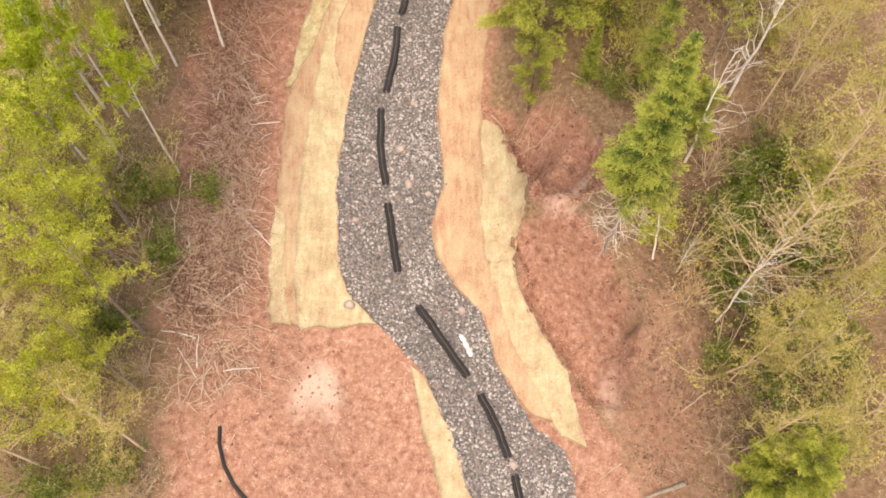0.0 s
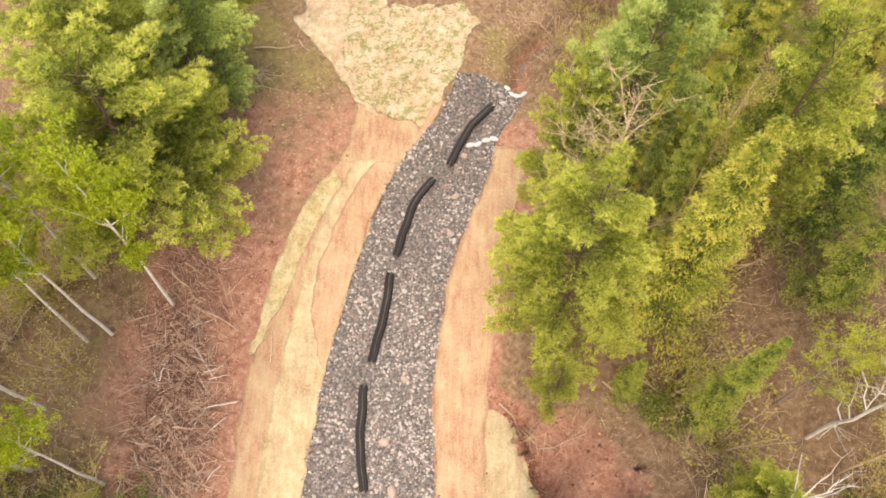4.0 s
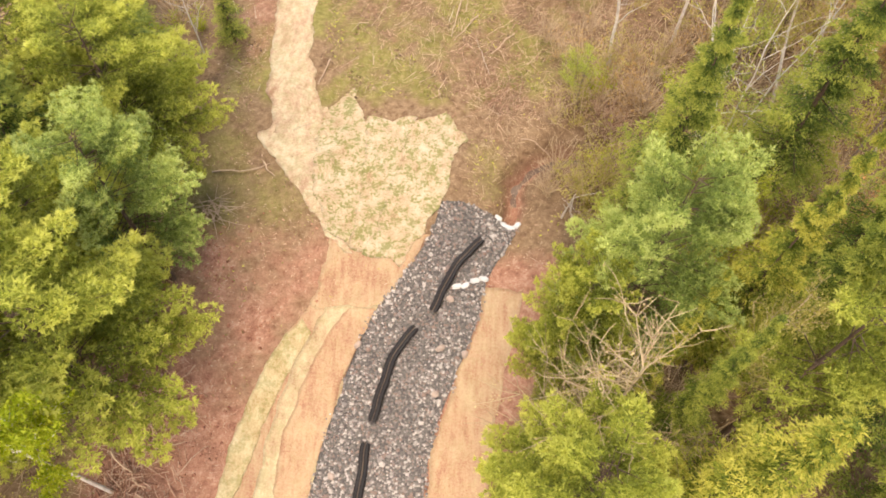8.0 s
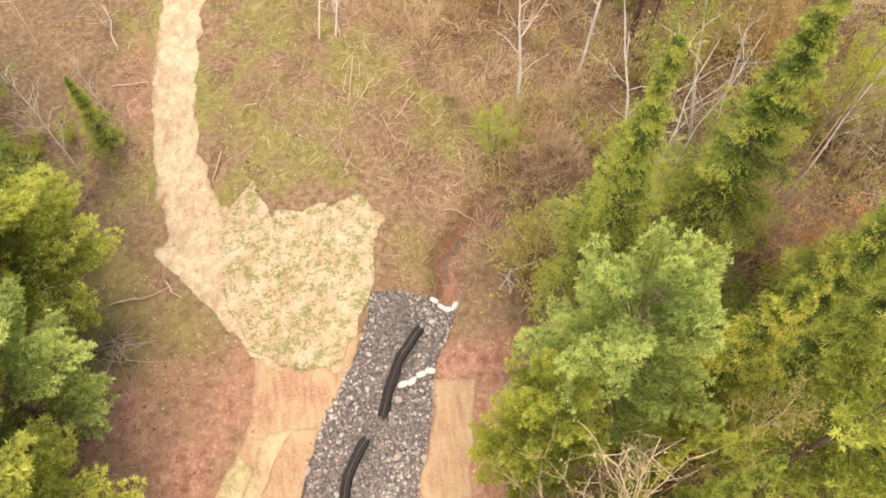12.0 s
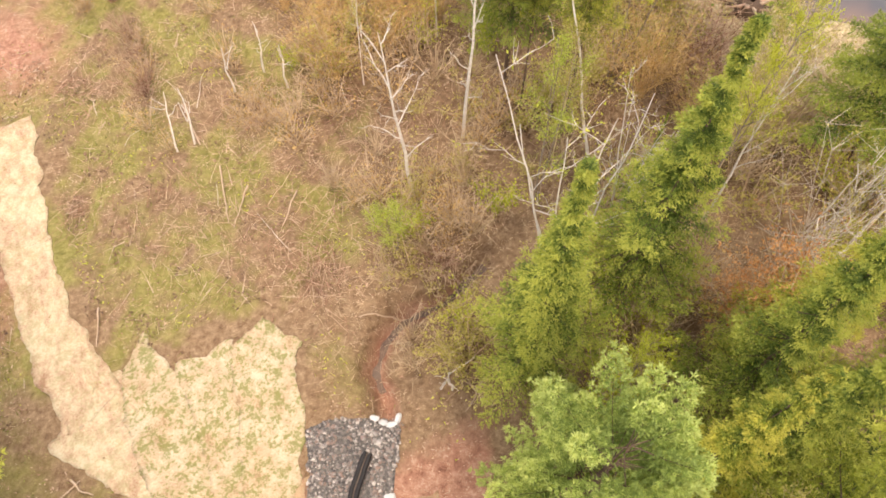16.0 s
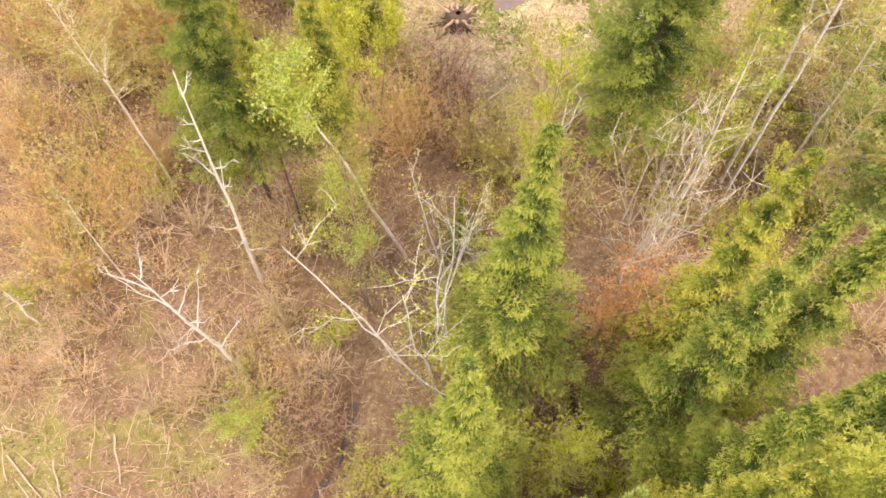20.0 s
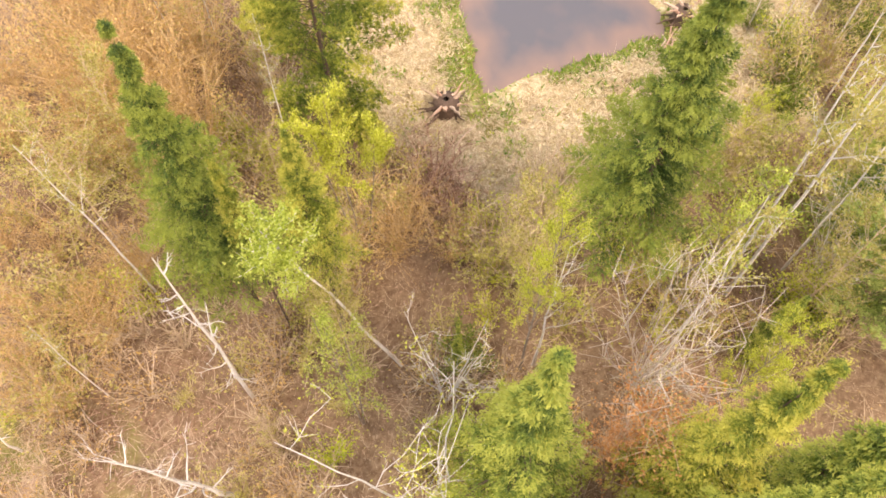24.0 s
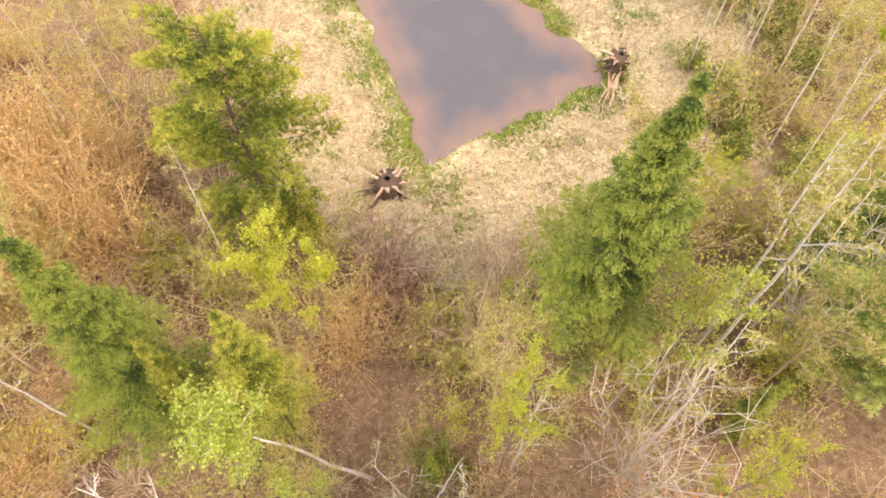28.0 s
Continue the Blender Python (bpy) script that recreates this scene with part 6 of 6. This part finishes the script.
for k, (x, y, w, d, n, mat) in enumerate(((-9.3, 14.6, 1.3, 3.4, 760, TWIG_RED), (-9.7, 14.6, 1.0, 2.4, 420, TWIG_RED), (-9.5, 18.8, 0.9, 2.6, 300, TWIG_RED), (-9.4, 21.8, 0.9, 2.0, 260, TWIG_RED), (-9.9, 12.2, 0.9, 1.8, 200, TWIG_RED), (-9.3, 19.0, 1.0, 3.0, 520, TWIG_RED), (-9.2, 13.6, 1.2, 2.6, 300, TWIG_RED), (-9.3, 20.5, 0.9, 2.6, 170, TWIG_RED), (-9.6, 23.6, 1.2, 2.2, 220, TWIG_RED), (-9.3, 26.6, 1.0, 1.6, 190, TWIG_RED), (-9.8, 11.4, 1.2, 2.0, 200, TWIG_RED), (-9.0, 16.0, 1.3, 4.6, 260, CUT_WOOD), (-8.4, 9.4, 1.6, 2.2, 120, CUT_WOOD),
                                          (2.3, 39.6, 1.1, 1.5, 260, TWIG_RED), (2.6, 47.8, 1.7, 1.6, 260, TWIG_RED), (5.4, 46.0, 1.6, 2.4, 200, TWIG_RED), (-5.0, 45.6, 0.8, 1.2, 80, TWIG_RED), (-3.6, 51.4, 1.4, 1.6, 180, TWIG_RED), (1.2, 42.6, 2.2, 2.4, 120, TWIG_RED), (-1.8, 44.4, 2.4, 2.4, 120, TWIG_RED),
                                          (3.9, 20.1, 1.4, 0.3, 70, TWIG), (-8.3, 33.7, 0.5, 0.5, 40, CUT_WOOD), (6.6, 37.4, 1.2, 0.6, 120, TWIG), (17.4, 39.4, 0.8, 0.8, 160, TWIG_RED), (19.0, 40.8, 1.0, 1.0, 220, TWIG_RED), (8.0, 43.6, 3.0, 2.6, 140, TWIG_RED), (3.5, 41.5, 1.4, 2.0, 100, TWIG_RED))):
    brush_pile(x, y, w, d, n, mat, "tangled pile of cut brown twigs" if mat is TWIG_RED else "scattered pale sticks and twigs", 100 + k, stout=1.25 if x < -7 else 0.6, length=0.9 if x < -7 else 0.65)

fence = thing("stake_row", pose(3.1, 14.3, ground_at(3.1, 14.3)), "row of short pale wooden stakes along the blanket edge", "stakes")
z0 = ground_at(3.1, 14.3)
rng = np.random.default_rng(17)
for k in range(13):
    y = 14.3 - 0.31 * k
    x = float(np.interp(y, (10.6, 10.9, 12.0, 13.3, 14.3), (4.6, 4.35, 3.75, 3.3, 3.1)))
    a, ln = -1.1 + rng.normal(0, 0.25), rng.uniform(0.22, 0.42)
    e = (x + 0.5 * ln * np.cos(a), y + ln * np.sin(a))
    p = np.array([(x, y, ground_at(x, y) + 0.05), (e[0], e[1], ground_at(*e) + 0.09)]) - (3.1, 14.3, z0)
    part("stake", solid("stake", *tubes([(p, [0.035, 0.03])], 5)), CUT_WOOD, fence)

q = [(-8.35, 6.9), (-8.3, 6.3), (-8.05, 5.5), (-7.6, 4.8), (-7.0, 4.2)]
p = np.array([(x, y, ground_at(x, y) + 0.07) for x, y in q])
ob = part("drain_pipe", solid("drain_pipe", *tubes([(p - p[0], np.full(5, 0.07))], 10), True), BLACK)
ob.matrix_basis = pose(*p[0])
tagged(ob, "curved black plastic drain pipe on red soil", "pipe")


def root_wad(x, y, s, seed, label):
    """An upturned stump: a short trunk with roots that spread and hang."""
    rng = np.random.default_rng(seed)
    ob = thing("stump", pose(x, y, ground_at(x, y)), label, "stump", "stumps by the pond")
    core = part("trunk", solid("trunk", *tubes([(np.array([(0, 0, -0.1), (0.03, 0, 0.2 * s), (0.05, 0.02, 0.42 * s), (0.05, 0.02, 0.5 * s)]), [0.5 * s, 0.42 * s, 0.46 * s, 0.1 * s])], 11), True), BARK_BROWN, ob)
    for k in range(20):
        a = k * 0.314 + rng.normal(0, 0.3)
        ln = s * rng.uniform(0.45, 1.15)
        top = k % 2 == 0
        z = 0.42 * s if top else 0.15 * s
        e = (np.cos(a) * ln, np.sin(a) * ln, z + (0.25 * s if top else -0.12 * s))
        part("root", solid("root", *tubes([(wander(rng, (np.cos(a) * 0.3 * s, np.sin(a) * 0.3 * s, z), e, 5, 0.05), np.linspace(0.07 * s, 0.018, 5))], 5), True), (CUT_WOOD if k % 4 else TWIG_RED) if top else BARK_BROWN, core)
    return ob


root_wad(22.4, 42.75, 1.15, 61, "upturned brown stump with spreading pale roots beside the pond")
root_wad(31.6, 36.6, 1.1, 62, "dark weathered stump at the pond edge")
for k in range(9):
    a = rng.normal(0, 0.16)
    stick(31.2 + rng.normal(0, 0.25), 36.6 + rng.normal(0, 0.2), 28.9 + rng.normal(0, 0.3), 36.3 + rng.normal(0, 0.4), 0.04, TWIG_RED if k % 4 else CUT_WOOD, "long brown stick leaning from the pond-side stump", 0.06, 0.22)

# dead snags standing in the clearing
for x, y, h, lx, ly in ((-0.7, 46.9, 2.6, 0.5, 0.6), (0.0, 47.0, 2.6, 0.3, 0.5), (4.6, 34.0, 1.9, 0.2, -0.2), (4.9, 33.8, 1.6, -0.1, 0.1), (8.4, 13.1, 3.0, -0.5, 0.4), (-9.3, 48.0, 2.0, 0.3, 0.2), (2.2, 48.6, 2.2, 0.1, 0.2), (3.6, 49.2, 2.4, 0.2, 0.1), (4.2, 47.8, 2.2, 0.1, 0.2)):
    rng = np.random.default_rng(int(x * 10 + y * 7 + 900))
    ob = thing("dead_snag", pose(x, y, ground_at(x, y)), "thin pale dead stem standing in the brush", "snag", "dead snags")
    core = part("trunk", solid("trunk", *tubes([(wander(rng, (0, 0, -0.1), (lx, ly, h), 7, 0.05), np.linspace(0.05, 0.015, 7))], 6), True), BARK_WHITE, ob)
    for k in range(3):
        f = rng.uniform(0.4, 0.85)
        part("limb", solid("limb", *tubes([(wander(rng, (lx * f, ly * f, h * f), (lx * f + rng.normal(0, 0.4), ly * f + rng.normal(0, 0.4), h * f + 0.4), 4, 0.04), np.linspace(0.02, 0.008, 4))], 4)), BARK_WHITE, core)


# ---- single stones on the bed ----
shapes = []
rng = np.random.default_rng(91)
for k in range(8):
    V, F = boulders(rng, np.zeros(1), np.zeros(1), np.zeros(1), np.array([0.075]), 0.65)
    me = solid("stone", V, F)
    me.materials.append(STONE_EACH)
    shapes.append(me)
k = 0
while k < 290:
    x, y = rng.uniform(-5, 5), rng.uniform(8, 34)
    if gravel_in(x, y) < 0.1:
        continue
    ob = part("stone", shapes[k % 8], STONE_EACH, channel)
    s = rng.uniform(0.7, 1.3)
    ob.matrix_basis = pose(x, y, ground_at(x, y) + 0.04, 0, 0, rng.uniform(0, 360)) @ Matrix.Diagonal((s, s, s, 1))
    k += 1

# ---- a trickle of water in the creek ----
line = np.array([(2.95, 34.9), (2.95, 35.6), (3.6, 36.4), (4.6, 36.8), (6.1, 36.8), (7.8, 37.3)])
t = np.linspace(0, len(line) - 1, 120)
x, y = np.interp(t, np.arange(len(line)), line[:, 0]), np.interp(t, np.arange(len(line)), line[:, 1])
side = np.stack([-np.gradient(y), np.gradient(x)], -1)
side /= np.linalg.norm(side, axis=1)[:, None]
half = 0.13 + 0.04 * np.sin(t * 3.1) + 0.04 * np.sin(t * 7.7)
z = height(x, y) + rough(x, y) + 0.1
L, R = np.stack([x, y], -1) + side * half[:, None], np.stack([x, y], -1) - side * half[:, None]
V = np.concatenate([np.concatenate([L, z[:, None]], 1), np.concatenate([R, z[:, None]], 1)])
k = np.arange(119)
me = solid("creek_water", V, np.stack([k + 120, k + 121, k + 1, k], -1), True)
tagged(part("creek_water", me, WET), "thin trickle of muddy creek water", "creek", kind="structure")
